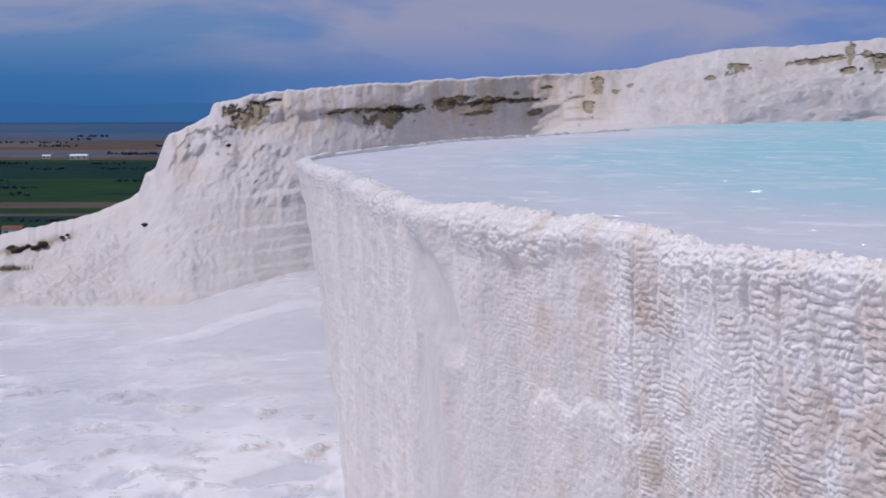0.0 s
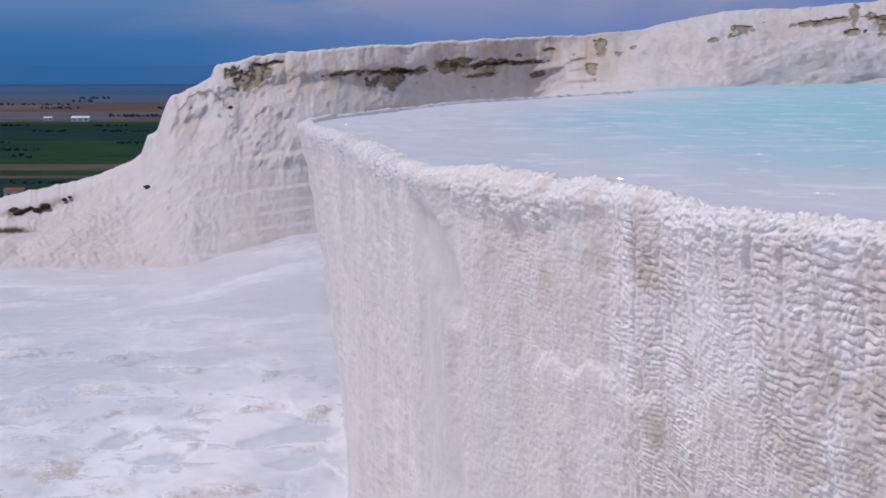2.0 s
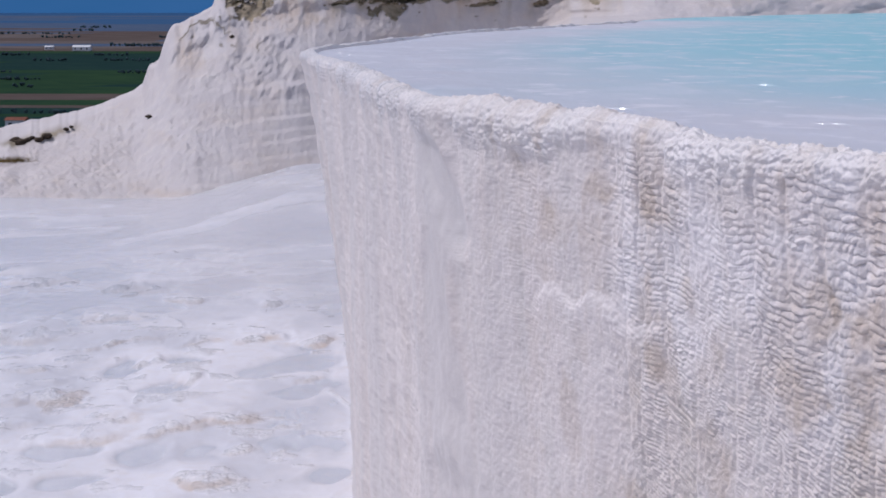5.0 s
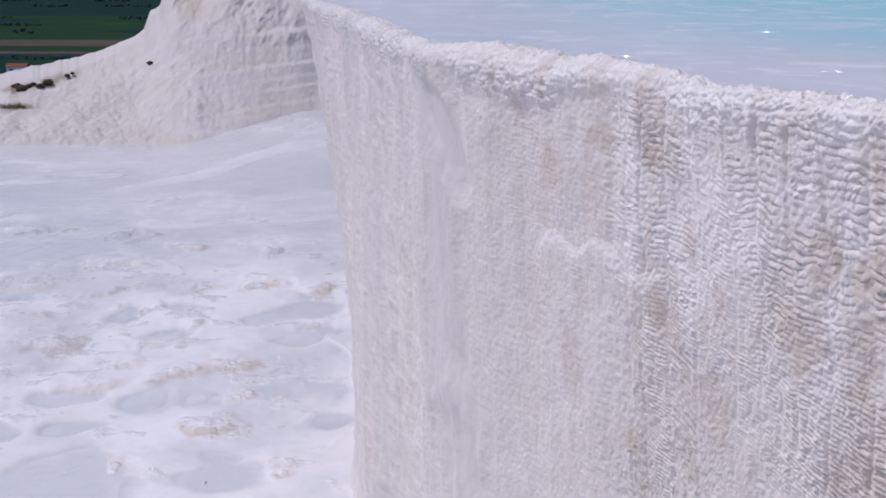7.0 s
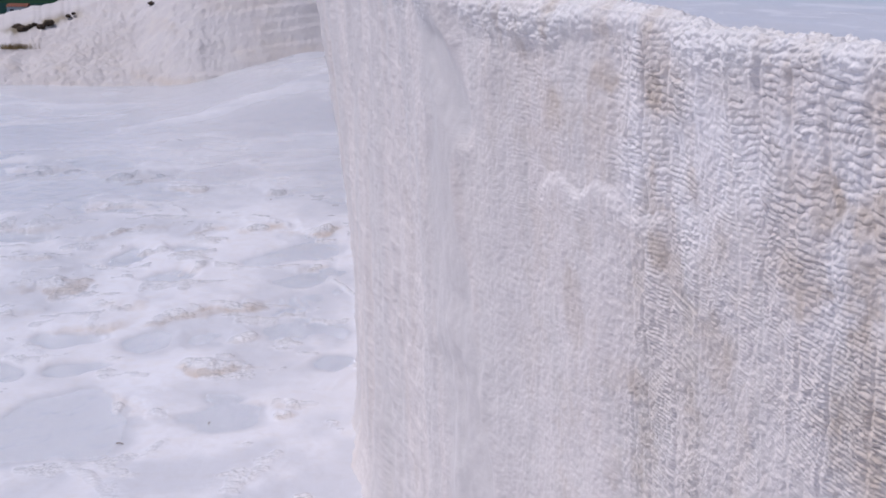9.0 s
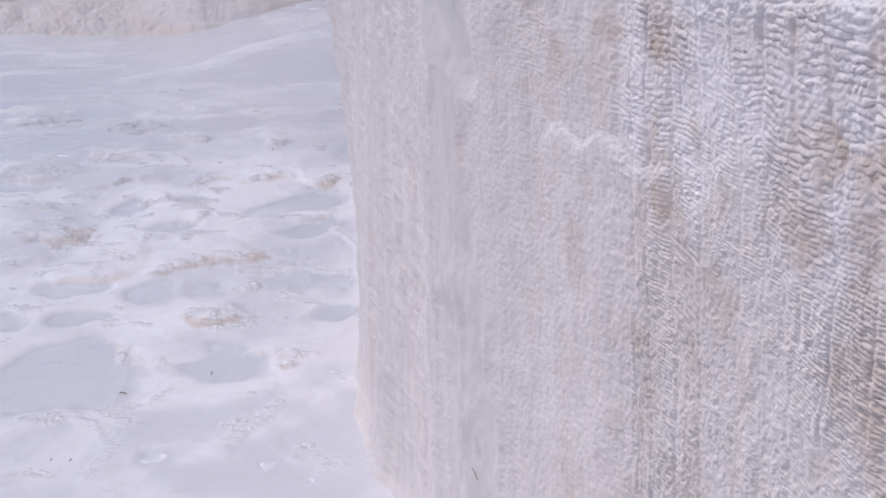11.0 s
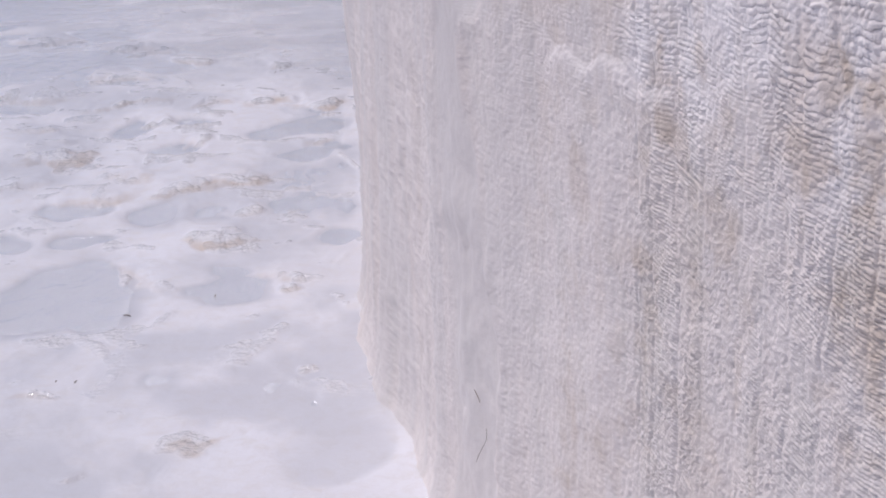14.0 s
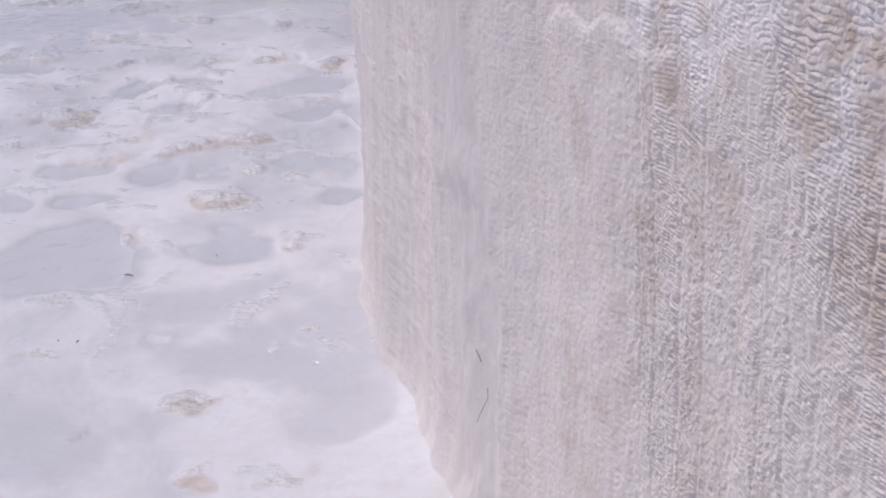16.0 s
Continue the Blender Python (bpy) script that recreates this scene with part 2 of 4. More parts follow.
def water_pool():
    """Milky blue water: paler where shallow along the rim; white sky reflections painted in."""
    m, nt = mat_new("pool_water")
    co = coords(nt)
    deep = attr(nt, "deep")
    big = noise_tex(nt, co, 0.5, 3, 0.5, 0.4)
    # pale lilac at the rim: shallow water plus painted cloud reflection
    c = ramp(nt, mathn(nt, "ADD", deep, mathn(nt, "MULTIPLY", mathn(nt, "SUBTRACT", big, 0.5), 0.35)),
             [(0.03, (0.66, 0.665, 0.715)), (0.35, (0.44, 0.64, 0.71)), (0.9, (0.32, 0.63, 0.70))])
    # broad pale streaks painted as bright sky mirrored in wavelets
    painted_streaks = noise_tex(nt, co, 2.2, 4, 0.55, 0.6, stretch=(1.0, 0.55, 1.0))
    c = mixc(nt, mathn(nt, "MULTIPLY", ramp(nt, painted_streaks, [(0.52, (0, 0, 0)), (0.74, (1, 1, 1))]), 0.6), c, (0.76, 0.78, 0.84))
    # smaller white wave reflections, also put into the colour
    painted_glints = noise_tex(nt, co, 3.6, 4, 0.6, 0.4, stretch=(1.0, 1.1, 1.0))
    c = mixc(nt, mathn(nt, "MULTIPLY", ramp(nt, painted_glints, [(0.57, (0, 0, 0)), (0.68, (1, 1, 1))]), 0.6), c, (0.86, 0.86, 0.90))
    w1 = noise_tex(nt, co, 2.6, 2, 0.5, 0.3, stretch=(1.0, 0.4, 1.0))
    w2 = noise_tex(nt, co, 26.0, 2, 0.5, 0.2, stretch=(1.0, 0.5, 1.0))
    crest = ramp(nt, noise_tex(nt, co, 3.4, 3, 0.5, 0.5, stretch=(1.0, 0.8, 1.0)), [(0.54, (0, 0, 0)), (0.72, (1, 1, 1))])
    hgt = mathn(nt, "ADD", mathn(nt, "ADD", w1, mathn(nt, "MULTIPLY", w2, 0.12)), mathn(nt, "MULTIPLY", crest, 0.25))
    nrm = bump(nt, hgt, 1.0, 0.22)
    dif = nt.nodes.new("ShaderNodeBsdfDiffuse")
    nt.links.new(c, dif.inputs["Color"])
    glo = nt.nodes.new("ShaderNodeBsdfGlossy")
    glo.inputs["Roughness"].default_value = 0.14
    nt.links.new(nrm, glo.inputs["Normal"])
    mx = nt.nodes.new("ShaderNodeMixShader")
    mx.inputs[0].default_value = 0.34
    nt.links.new(dif.outputs[0], mx.inputs[1])
    nt.links.new(glo.outputs[0], mx.inputs[2])
    out = nt.nodes.new("ShaderNodeOutputMaterial")
    nt.links.new(mx.outputs[0], out.inputs[0])
    return m


def water_film():
    """Clear shallow water."""
    m, nt = mat_new("film_water")
    co = coords(nt)
    w1 = noise_tex(nt, co, 7.0, 3, 0.5, 0.3, stretch=(1, 0.6, 1))
    nrm = bump(nt, w1, 0.7, 0.04)
    principled(nt, (0.93, 0.96, 0.98), 0.2, nrm, IOR=1.33, Transmission_Weight=1.0)
    return m


M_POOL = water_pool()
M_FILM = water_film()


def plain(name, c1, c2, scale=3.0, rough=0.9, detail=5.0, shine=0.0):
    m, nt = mat_new(name)
    co = coords(nt)
    f = noise_tex(nt, co, scale, detail, 0.6, 0.3)
    c = mixc(nt, ramp(nt, f, [(0.35, (0, 0, 0)), (0.65, (1, 1, 1))]), c1, c2)
    principled(nt, c, rough, Specular_IOR_Level=shine)
    return m


# ======================= pool wall =======================
WATER_Z = 2.9
LIP = [(14, 1.5), (6, 1.8), (3.6, 2.1), (2.3, 2.6), (1.5, 3.25), (1.09, 3.80), (0.88, 4.08), (0.68, 4.42), (0.50, 4.72),
       (0.34, 5.02), (0.18, 5.35), (0.04, 5.62), (-0.10, 5.88), (-0.23, 6.35), (-0.34, 6.95), (-0.50, 7.9), (-0.72, 9.1), (-0.95, 10.2),
       (-1.03, 11.0), (-0.93, 11.8), (-0.6, 13.2), (0.0, 16.0), (0.75, 17.8), (1.58, 20.0), (2.6, 22.2)]
lip_curve = spline(LIP, 60)
lip_run = np.r_[0, np.cumsum(np.hypot(*np.diff(lip_curve, axis=0).T))]
# run along the lip at the nose; s counts metres from there, towards the near side positive
nose = lip_run[np.argmin(np.hypot(lip_curve[:, 0] + 0.15, lip_curve[:, 1] - 6.0))]


def lip_at(s):
    k = np.clip(nose - s, 0, lip_run[-1])
    return np.stack([np.interp(k, lip_run, lip_curve[:, 0]), np.interp(k, lip_run, lip_curve[:, 1])], -1)


def lip_normal(s, w=0.12):
    s = np.clip(s, nose - lip_run[-1] + 2 * w, nose - 2 * w)
    d = lip_at(s - w) - lip_at(s + w)
    d /= np.linalg.norm(d, axis=-1, keepdims=True)
    return np.stack([-d[:, 1], d[:, 0]], -1)


def table(x, pairs):
    xs, ys = zip(*pairs)
    return np.interp(x, xs, ys)


def wall_inset(s):
    return table(s, [(-12, 0.6), (-5.2, 0.46), (-4.2, 0.36), (-3.3, 0.22), (-2.6, 0.10), (-2, 0.06), (-1.5, 0.11), (-1, 0.17), (-0.5, 0.19), (0, 0.18), (1, 0.165), (2.5, 0.15), (6, 0.1)])


RUN_D = np.linspace(-0.6, 4.2, 900)
RUN_P = np.cumsum((RUN_D[1] - RUN_D[0]) / (0.0250 - 0.0110 * step(0.20, 0.95, RUN_D)))


def scallop(s, row, band, width):
    """Rounded lobes along one dam, 0 at the cusps and 1 in the middle, and a chance number for each lobe."""
    u = s / width + 9.7 * hash2(row, band, 48)
    u = u + 0.30 * vnoise(u * 0.8, row * 1.7 + band * 5.3, 49)
    k = np.floor(u)
    d = 2 * (u - k) - 1
    return np.sqrt(np.clip(1 - d * d, 0, 1)), hash2(k, row * 7 + band, 50)


def ripples(s, z):
    """Scalloped dams of lime in upright bands: how far they stand out, 0 to 1, and the distance from a band's seam."""
    depth = WATER_Z - z
    wv = s + 0.040 * vnoise(s * 2.5, z * 1.4, 40) + 0.014 * vnoise(s * 9, z * 6, 39)
    c = wv / 0.14 + 0.55 * vnoise(wv * 5, z * 0 + 3, 41)
    b = np.floor(c)
    edge = c - b
    r1, r2, r3 = hash2(b, b * 0 + 1, 42), hash2(b, b * 0 + 2, 43), hash2(b, b * 0 + 3, 44)
    mid = (b + 0.5) * 0.14
    mult = np.interp(mid, [0.0, 0.6, 1.1, 1.45, 1.72, 1.86, 2.0, 2.25, 2.5], [0.55, 0.62, 0.68, 0.88, 0.92, 0.62, 0.80, 0.98, 1.15]) * (0.90 + 0.2 * r1)
    slope = (r2 - 0.5) * 0.30 + 0.48 * step(0.45, 1.3, depth) * step(2.75, 2.3, mid) * step(0.9, 1.5, mid) + 0.30 * np.exp(-((mid - 1.87) / 0.09) ** 2)
    zz = depth - slope * (edge - 0.5) * 0.14
    pitch = mult * (0.0250 - 0.0110 * step(0.20, 0.95, depth))
    zz = zz + pitch * (0.30 * vnoise(s * 13, z * 9, 47) + 0.28 * vnoise(s * 38, z * 26, 46))
    ph = -np.interp(zz, RUN_D, RUN_P) / mult + 9 * r3
    width = 2.1 * mult * 0.0225 * (1 + 0.35 * vnoise(s * 4, z * 5, 37))
    hang = 0.30
    k = np.floor(ph + 0.5)
    row = np.where(ph + hang * scallop(s, k, b, width)[0] - k >= 0, k, k - 1)
    here, chance = scallop(s, row, b, width)
    above = scallop(s, row + 1, b, width)[0]
    lo, hi = row - hang * here, row + 1 - hang * above
    fr = np.clip((ph - lo) / np.maximum(hi - lo, 0.2), 0, 1)
    prof = fr ** 0.28 * (1 - fr) ** 0.45 / 0.68
    prof = prof * (0.72 + 0.28 * here) * (0.62 + 0.50 * chance)
    fill = 0.75 * step(0.05, 0.55, vnoise(s * 19 + 4 * r1, z * 30, 51)) + 0.5 * step(0.1, 0.5, fbm(s * 6, z * 7, 3, 52))
    fill = np.clip(fill, 0, 0.85) * (1 - 0.6 * step(0.5, 1.0, depth))
    return prof + (0.75 - prof) * fill, np.minimum(edge, 1 - edge)


def build_pool_wall():
    s = np.concatenate([np.linspace(nose - lip_run[-1] + 0.1, -6, 130, endpoint=False), np.linspace(-6, -3, 70, endpoint=False),
                        np.linspace(-3, -0.6, 130, endpoint=False), np.linspace(-0.6, 0.5, 140, endpoint=False),
                        np.linspace(0.5, 1.4, 190, endpoint=False), np.linspace(1.4, 2.62, 440, endpoint=False),
                        np.linspace(2.62, nose - 0.1, 30)])
    base, nrm = lip_at(s), lip_normal(s)
    # profile: from inside the pool over the rim and down the face: inset, drop, outward share, up share
    n_rim, n_face = 64, 960
    a = np.linspace(0, 1, n_rim, endpoint=False)
    rim_w = 0.07
    bend = np.clip((a - 0.5) / 0.5, 0, 1) * math.pi / 2
    rim_in = np.where(a < 0.5, rim_w * (1 - a / 0.5) + 0.06, 0.06 * (1 - np.sin(bend)))
    rim_dz = np.where(a < 0.5, -0.10 * (1 - step(0, 0.4, a / 0.5)) + 0.006, 0.006 - 0.07 * (1 - np.cos(bend)))
    f = np.linspace(0, 1, n_face)
    face_dz = -0.064 - f ** 1.12 * (WATER_Z + 0.03)
    dz = np.r_[rim_dz, face_dz]
    ins = np.r_[rim_in, 0 * f]
    outw = np.r_[np.sin(bend) ** 1.2, np.ones(n_face)]
    S, DZ = np.meshgrid(s, dz)
    INS, OUT = ins[:, None] + 0 * S, outw[:, None] + 0 * S
    depth = np.maximum(0, -DZ - 0.0)
    DZ = DZ - (0.016 * step(-2.0, -4.0, S) + 0.020 * step(0.8, 1.8, S)) * (OUT < 0.5)
    Z = WATER_Z + DZ
    inset = INS + wall_inset(S) * np.clip(depth / WATER_Z, 0, 1) ** 0.75
    # --- the smooth wet run below the nose, and the hollow at its head ---
    mid_run = table(depth, [(0, -0.05), (0.3, 0.12), (0.5, 0.20), (0.7, 0.06), (1.3, 0.09), (1.7, 0.18), (2.3, 0.20), (3, 0.21)])
    half_run = table(depth, [(0, 0.14), (0.3, 0.20), (0.6, 0.17), (1.3, 0.27), (3, 0.25)])
    run_u = (S - mid_run + 0.05 * fbm(Z * 2.2, 0 * Z, 3, 57)) / half_run + 0.22 * fbm(S * 8, Z * 4, 3, 96)
    run = step(-1.15, -0.5, run_u) * step(1.25 - 0.15 * step(1.2, 1.7, depth), 0.65 + 0.2 * step(1.2, 1.7, depth), run_u) * step(0.03, 0.14, depth)
    u, v = (S + 0.06 - 0.72 * depth) / 0.17, (depth - 0.30) / 0.25
    dish = (1 - step(0.40, 1.2, np.hypot(u, v) + 0.30 * fbm(S * 8, Z * 6, 3, 97))) * step(0.08, 0.2, depth)
    calm = np.clip(0.85 * run + dish, 0, 1)
    # --- relief ---
    rip, seam = ripples(S, Z)
    amp = table(S, [(-14, 0.0), (-0.5, 0.0), (0.1, 0.0005), (0.45, 0.002), (0.7, 0.0036), (1.2, 0.0045), (1.40, 0.0055), (1.5, 0.0150),
                    (1.76, 0.0145), (1.84, 0.0085), (1.98, 0.0095), (2.1, 0.0140), (2.5, 0.0165), (16, 0.0165)])
    amp = amp * (1 - 0.28 * step(0.5, 1.5, depth + 0.3 * fbm(S * 2.0, Z * 1.2, 3, 67))) * (0.50 + 0.50 * step(0.0, 0.12, seam))
    amp = amp * (0.42 + 0.68 * step(-0.45, 0.25, fbm(S * 4.2, Z * 3.2, 4, 60)))
    amp = amp * (1 - 0.35 * step(1.15, 0.6, S) * step(0.6, 0.9, depth)) * (1 + 0.25 * step(1.3, 1.6, S) * step(0.7, 1.1, depth))
    amp = amp * (0.20 + 0.80 * step(0.03, 0.11, depth + 0.05 * vnoise(S * 7, Z * 3, 59)))
    out = amp * rip
    soft = 1 - step(0.3, 1.2, S)
    left = 1 - step(-0.5, 0.2, S)
    # broad columns where water runs down, and the fuzzy grain over them
    wob = S + 0.05 * fbm(S * 2, Z * 1.3, 3, 58)
    out = out + 0.016 * fbm(wob * 2.6, Z * 0.45, 3, 61) + 0.016 * soft * (1 - 0.7 * calm) * fbm(wob * 4.5, Z * 0.7, 3, 62) + 0.022 * left * fbm(wob * 3.2, Z * 0.5, 3, 92)
    out = out + (1 - 0.8 * calm) * ((0.003 + 0.003 * step(1.2, 1.5, S)) * fbm(S * 20, Z * 6.0, 3, 63) + (0.002 + 0.002 * step(1.2, 1.5, S)) * fbm(S * 62, Z * 50, 2, 66) + 0.005 * soft * fbm(S * 9, Z * 7, 3, 95))
    g1, _ = cells(S * 44 + vnoise(S * 20, Z * 20, 56), Z * 46, 55)
    out = out + (1 - 0.9 * calm) * np.clip(1 - 1.2 * g1, 0, 1) * table(S, [(-6, 0.0), (-1.2, 0.0008), (-0.4, 0.002), (0.4, 0.002), (0.8, 0.0025), (1.3, 0.002), (16, 0.0025)])
    out = out + 0.008 * fbm(S * 7, Z * 6, 3, 145) + 0.006 * left * fbm(S * 3.5, Z * 6, 4, 146, 0.6) + 0.007 * left * np.clip(fbm(S * 5, Z * 16, 3, 152), -0.2, 1)
    out = out * (1 - 0.55 * dish) - 0.024 * dish - 0.012 * run
    # waxy lumps down the run and the ragged lip along its side
    wax = run * step(0.9, 1.5, depth)
    out = out + wax * 0.020 * fbm(S * 6, Z * 4.5, 3, 79)
    out = out + 0.014 * np.exp(-((run_u - 1.12) / 0.13) ** 2) * step(1.2, 1.7, depth) * step(-0.4, 0.3, fbm(S * 3, Z * 6, 3, 98))
    foot = np.exp(-np.hypot((S - 0.30) / 0.10, (depth - 0.60) / 0.05) ** 2)
    out = out + 0.008 * foot
    # broken ledge: the crust below stands proud
    zed = table(S, [(0.85, 0.63), (0.93, 0.60), (0.98, 0.562), (1.1, 0.568), (1.2, 0.585), (1.28, 0.545), (1.34, 0.523), (1.40, 0.55), (1.46, 0.60), (1.56, 0.605), (1.65, 0.57)])
    zed = zed + 0.014 * vnoise(S * 14, Z * 6, 64) + 0.008 * vnoise(S * 38, Z * 20, 65)
    here = step(0.86, 0.97, S) * (1 - step(1.58, 1.70, S))
    brow = here * step(-0.004, 0.012, depth - zed) * step(0.09, 0.03, depth - zed)
    out = out + 0.012 * here * step(0, 0.045, depth - zed) * np.exp(-np.maximum(0, depth - zed) / 0.28)
    # knobbly rim
    arc = Z + INS * 0.9
    k1, _ = cells(S * 17 + 0.5 * vnoise(S * 9, Z * 9, 69), arc * 27, 70)
    kn = np.clip(1 - k1 * 1.15, 0, 1) ** 0.7
    j1, _ = cells(S * 52 + vnoise(S * 18, arc * 18, 71), arc * 52, 72)
    near = table(S, [(-9, 0.9), (-6, 0.6), (-5, 0.4), (-3, 0.3), (-0.6, 0.35), (-0.25, 0.25), (0.1, 0.25), (0.35, 0.6), (0.8, 0.75), (1.3, 0.95), (16, 1.05)])
    fine = table(S, [(-9, 0.6), (-0.6, 1.0), (0.2, 0.8), (0.5, 0.7), (1.3, 1.0), (16, 1.0)])
    rimz = (1 - step(0.03, 0.14, depth + 0.06 * vnoise(S * 5, 0 * S, 74)))
    knob = rimz * (near * 0.015 * kn + fine * 0.010 * np.clip(1 - j1 * 1.1, 0, 1))
    strand = np.abs(fbm(S * 11 + 0.5 * vnoise(S * 4, Z * 3, 141), Z * 2.5 + INS * 2, 3, 142))
    knob = knob + rimz * step(0.25, 0.5, S) * (1 - step(1.2, 1.6, S)) * (0.009 * (1 - 2 * strand) + 0.003 * kn)
    knob = knob + near * rimz * (0.018 * fbm(S * 4, INS * 6 + Z * 2, 3, 75) + 0.012 * np.abs(fbm(S * 16, arc * 9, 3, 78)))
    out = out + knob
    up = (1 - OUT) * (knob * 1.1 + near * 0.018 * fbm(S * 2.6, INS * 3, 3, 76) + 0.006 * fbm(S * 1.8, INS * 5, 3, 73)
                      + table(S, [(-9, -0.002), (-5, 0.002), (-1, 0.002), (-0.25, -0.006), (0.1, -0.010), (0.38, 0.004), (0.8, 0.0), (1.3, 0.004), (16, 0.005)]))
    # a thick drip hanging over the rim
    drip = np.exp(-((S - 2.075 + 0.16 * depth) / 0.013) ** 2) * step(0.17, 0.12, depth) * step(0.0, 0.03, depth)
    out = out + 0.012 * drip
    flare = 0.06 * np.exp(-np.maximum(0, Z) / 0.12) * (1 + 0.4 * fbm(S * 2, 0 * S, 3, 77))
    out = out + flare * step(1.0, 2.5, depth)
    P = np.empty(S.shape + (3,))
    off = -inset + out * np.maximum(OUT, 0.15)
    P[..., 0] = base[None, :, 0] + nrm[None, :, 0] * off
    P[..., 1] = base[None, :, 1] + nrm[None, :, 1] * off
    P[..., 2] = Z + up
    # --- marks ---
    n_blot, n_edge = fbm(S * 9, Z * 5, 3, 80), fbm(S * 24, Z * 18, 2, 81)

    def blot(s0, d0, rs, rd):
        q = np.hypot((S - s0) / rs, (depth - d0) / rd) + 0.45 * n_blot + 0.25 * n_edge
        return 1 - step(0.45, 1.1, q)
    stain = 0.50 * blot(1.595, 0.69, 0.055, 0.15) + 0.36 * blot(1.60, 0.22, 0.055, 0.07) + 0.42 * blot(1.34, 0.21, 0.09, 0.06)
    stain = stain + 0.50 * blot(0.67, 0.09, 0.035, 0.12) + 0.45 * blot(2.22, 0.66, 0.11, 0.12) + 0.42 * blot(2.47, 0.50, 0.10, 0.35)
    stain = stain + 0.40 * blot(2.50, 0.95, 0.14, 0.4) + 0.30 * blot(1.48, 1.18, 0.06, 0.08) + 0.32 * blot(1.9, 0.95, 0.10, 0.12) + 0.30 * blot(1.12, 1.0, 0.08, 0.15)
    stain = stain + 0.35 * blot(2.32, 0.42, 0.06, 0.12) + 0.30 * blot(1.02, 0.33, 0.10, 0.10) + 0.18 * step(0.1, 0.6, fbm(S * 5, Z * 1.1, 4, 88))
    stain = stain + 0.35 * rimz * step(0.30, 0.70, fbm(S * 7, Z * 9, 3, 89)) + 0.22 * step(0.15, 0.6, fbm(S * 12, Z * 2.4, 3, 91)) * step(0.5, 1.2, S)
    stain = stain + 0.22 * step(0.05, 0.5, fbm(S * 9, Z * 7, 4, 144, 0.6)) * step(0.3, 1.0, S)
    column = step(-0.12, 0.22, fbm(wob * 4.5, Z * 0.7, 3, 62))
    wet = (1 - step(0.10, 1.5, S + 0.25 * fbm(S * 3, Z * 0.7, 3, 90))) * (0.15 + 0.55 * column)
    wet = np.maximum(wet, calm)
    stain = stain * (1 - 0.6 * brow) * (1 - 0.7 * calm)
    rimmark = 0.65 * rimz * np.clip(np.maximum(near, 0.8 * fine), 0, 1) * step(0.0, 0.5, 1 - depth)
    # whiter in patches on the near-side dams towards the rim, and along the ledge
    whiten = step(1.36, 1.5, S) * (1 - step(0.45, 0.95, depth + 0.25 * n_blot)) * step(-0.25, 0.3, fbm(S * 5, Z * 4, 3, 82)) * (1 - np.clip(1.5 * stain, 0, 1))
    whiten = np.maximum(whiten * (1 - 0.5 * brow), 0.3 * brow)
    me = grid_mesh("pool_wall", P, {"stain": np.clip(stain, 0, 1), "wet": wet, "whiten": whiten, "nubs": rimmark, "soil_shade": 0 * S, "crust": 0 * S}, flip=True)
    me.materials.append(M_WALL)
    ob = new("pool_wall", me)
    return tagged(ob, "white travertine pool wall with scalloped lime ripples and a knobbly rim", "rock wall", kind="structure")


build_pool_wall()

# ======================= pool water =======================


def build_pool_water():
    s = np.linspace(nose - lip_run[-1] + 0.1, nose - 0.1, 500)
    edge_l = lip_at(s) - lip_normal(s) * 0.05
    # fan of rows from the rim across to the far bank
    near = edge_l[::-1]
    far = spline([(18, 1.6), (18, 20), (18, 38), (14, 38), (9.6, 34.2), (6.7, 30.6), (5.2, 28.4), (3.9, 26.4), (3.0, 24.0)], 40)
    run = np.r_[0, np.cumsum(np.hypot(*np.diff(far, axis=0).T))]
    k = np.linspace(0, 1, len(near)) ** 0.8 * run[-1]
    fr = np.stack([np.interp(k, run, far[:, 0]), np.interp(k, run, far[:, 1])], -1)
    t = (np.linspace(0, 1, 40) ** 2)[:, None, None]
    xy = near[None] * (1 - t) + fr[None] * t
    P = np.concatenate([xy, np.full(xy.shape[:2] + (1,), WATER_Z - 0.016)], -1)
    lip_d = np.min(np.hypot(xy[..., 0][..., None] - near[None, None, ::6, 0], xy[..., 1][..., None] - near[None, None, ::6, 1]), -1)
    me = grid_mesh("pool_water", P, {"deep": step(0.2, 4.2, lip_d)})
    me.materials.append(M_POOL)
    return tagged(new("pool_water", me), "shallow milky turquoise spring water filling the terrace pool", "water", kind="structure")


build_pool_water()


def build_side_bank():
    path = spline([(11.5, -0.5), (16.0, 2.5), (17.6, 10), (17.8, 24), (17.6, 40)], 30)
    d = np.gradient(path, axis=0)
    d /= np.linalg.norm(d, axis=1, keepdims=True)
    n = np.stack([d[:, 1], -d[:, 0]], -1)
    prof = spline([(-0.8, 2.6), (0, 2.92), (0.8, 3.15), (3, 3.6), (6, 3.2), (10, 0.0), (40, -61)], 8)
    P = np.empty((len(prof), len(path), 3))
    for i, (o, z) in enumerate(prof):
        P[i, :, :2] = path + n * o
        P[i, :, 2] = z + 0.12 * fbm(path[:, 0] * 0.7 + o, path[:, 1] * 0.7, 4, 140)
    q = np.zeros(P.shape[:2])
    me = grid_mesh("side_bank", P, {"stain": q + 0.1, "wet": q, "soil_shade": q, "crust": q})
    me.materials.append(M_CLIFF)
    tagged(new("side_bank", me), "plain white lime bank closing the side of the pool", "bank", kind="structure")


build_side_bank()

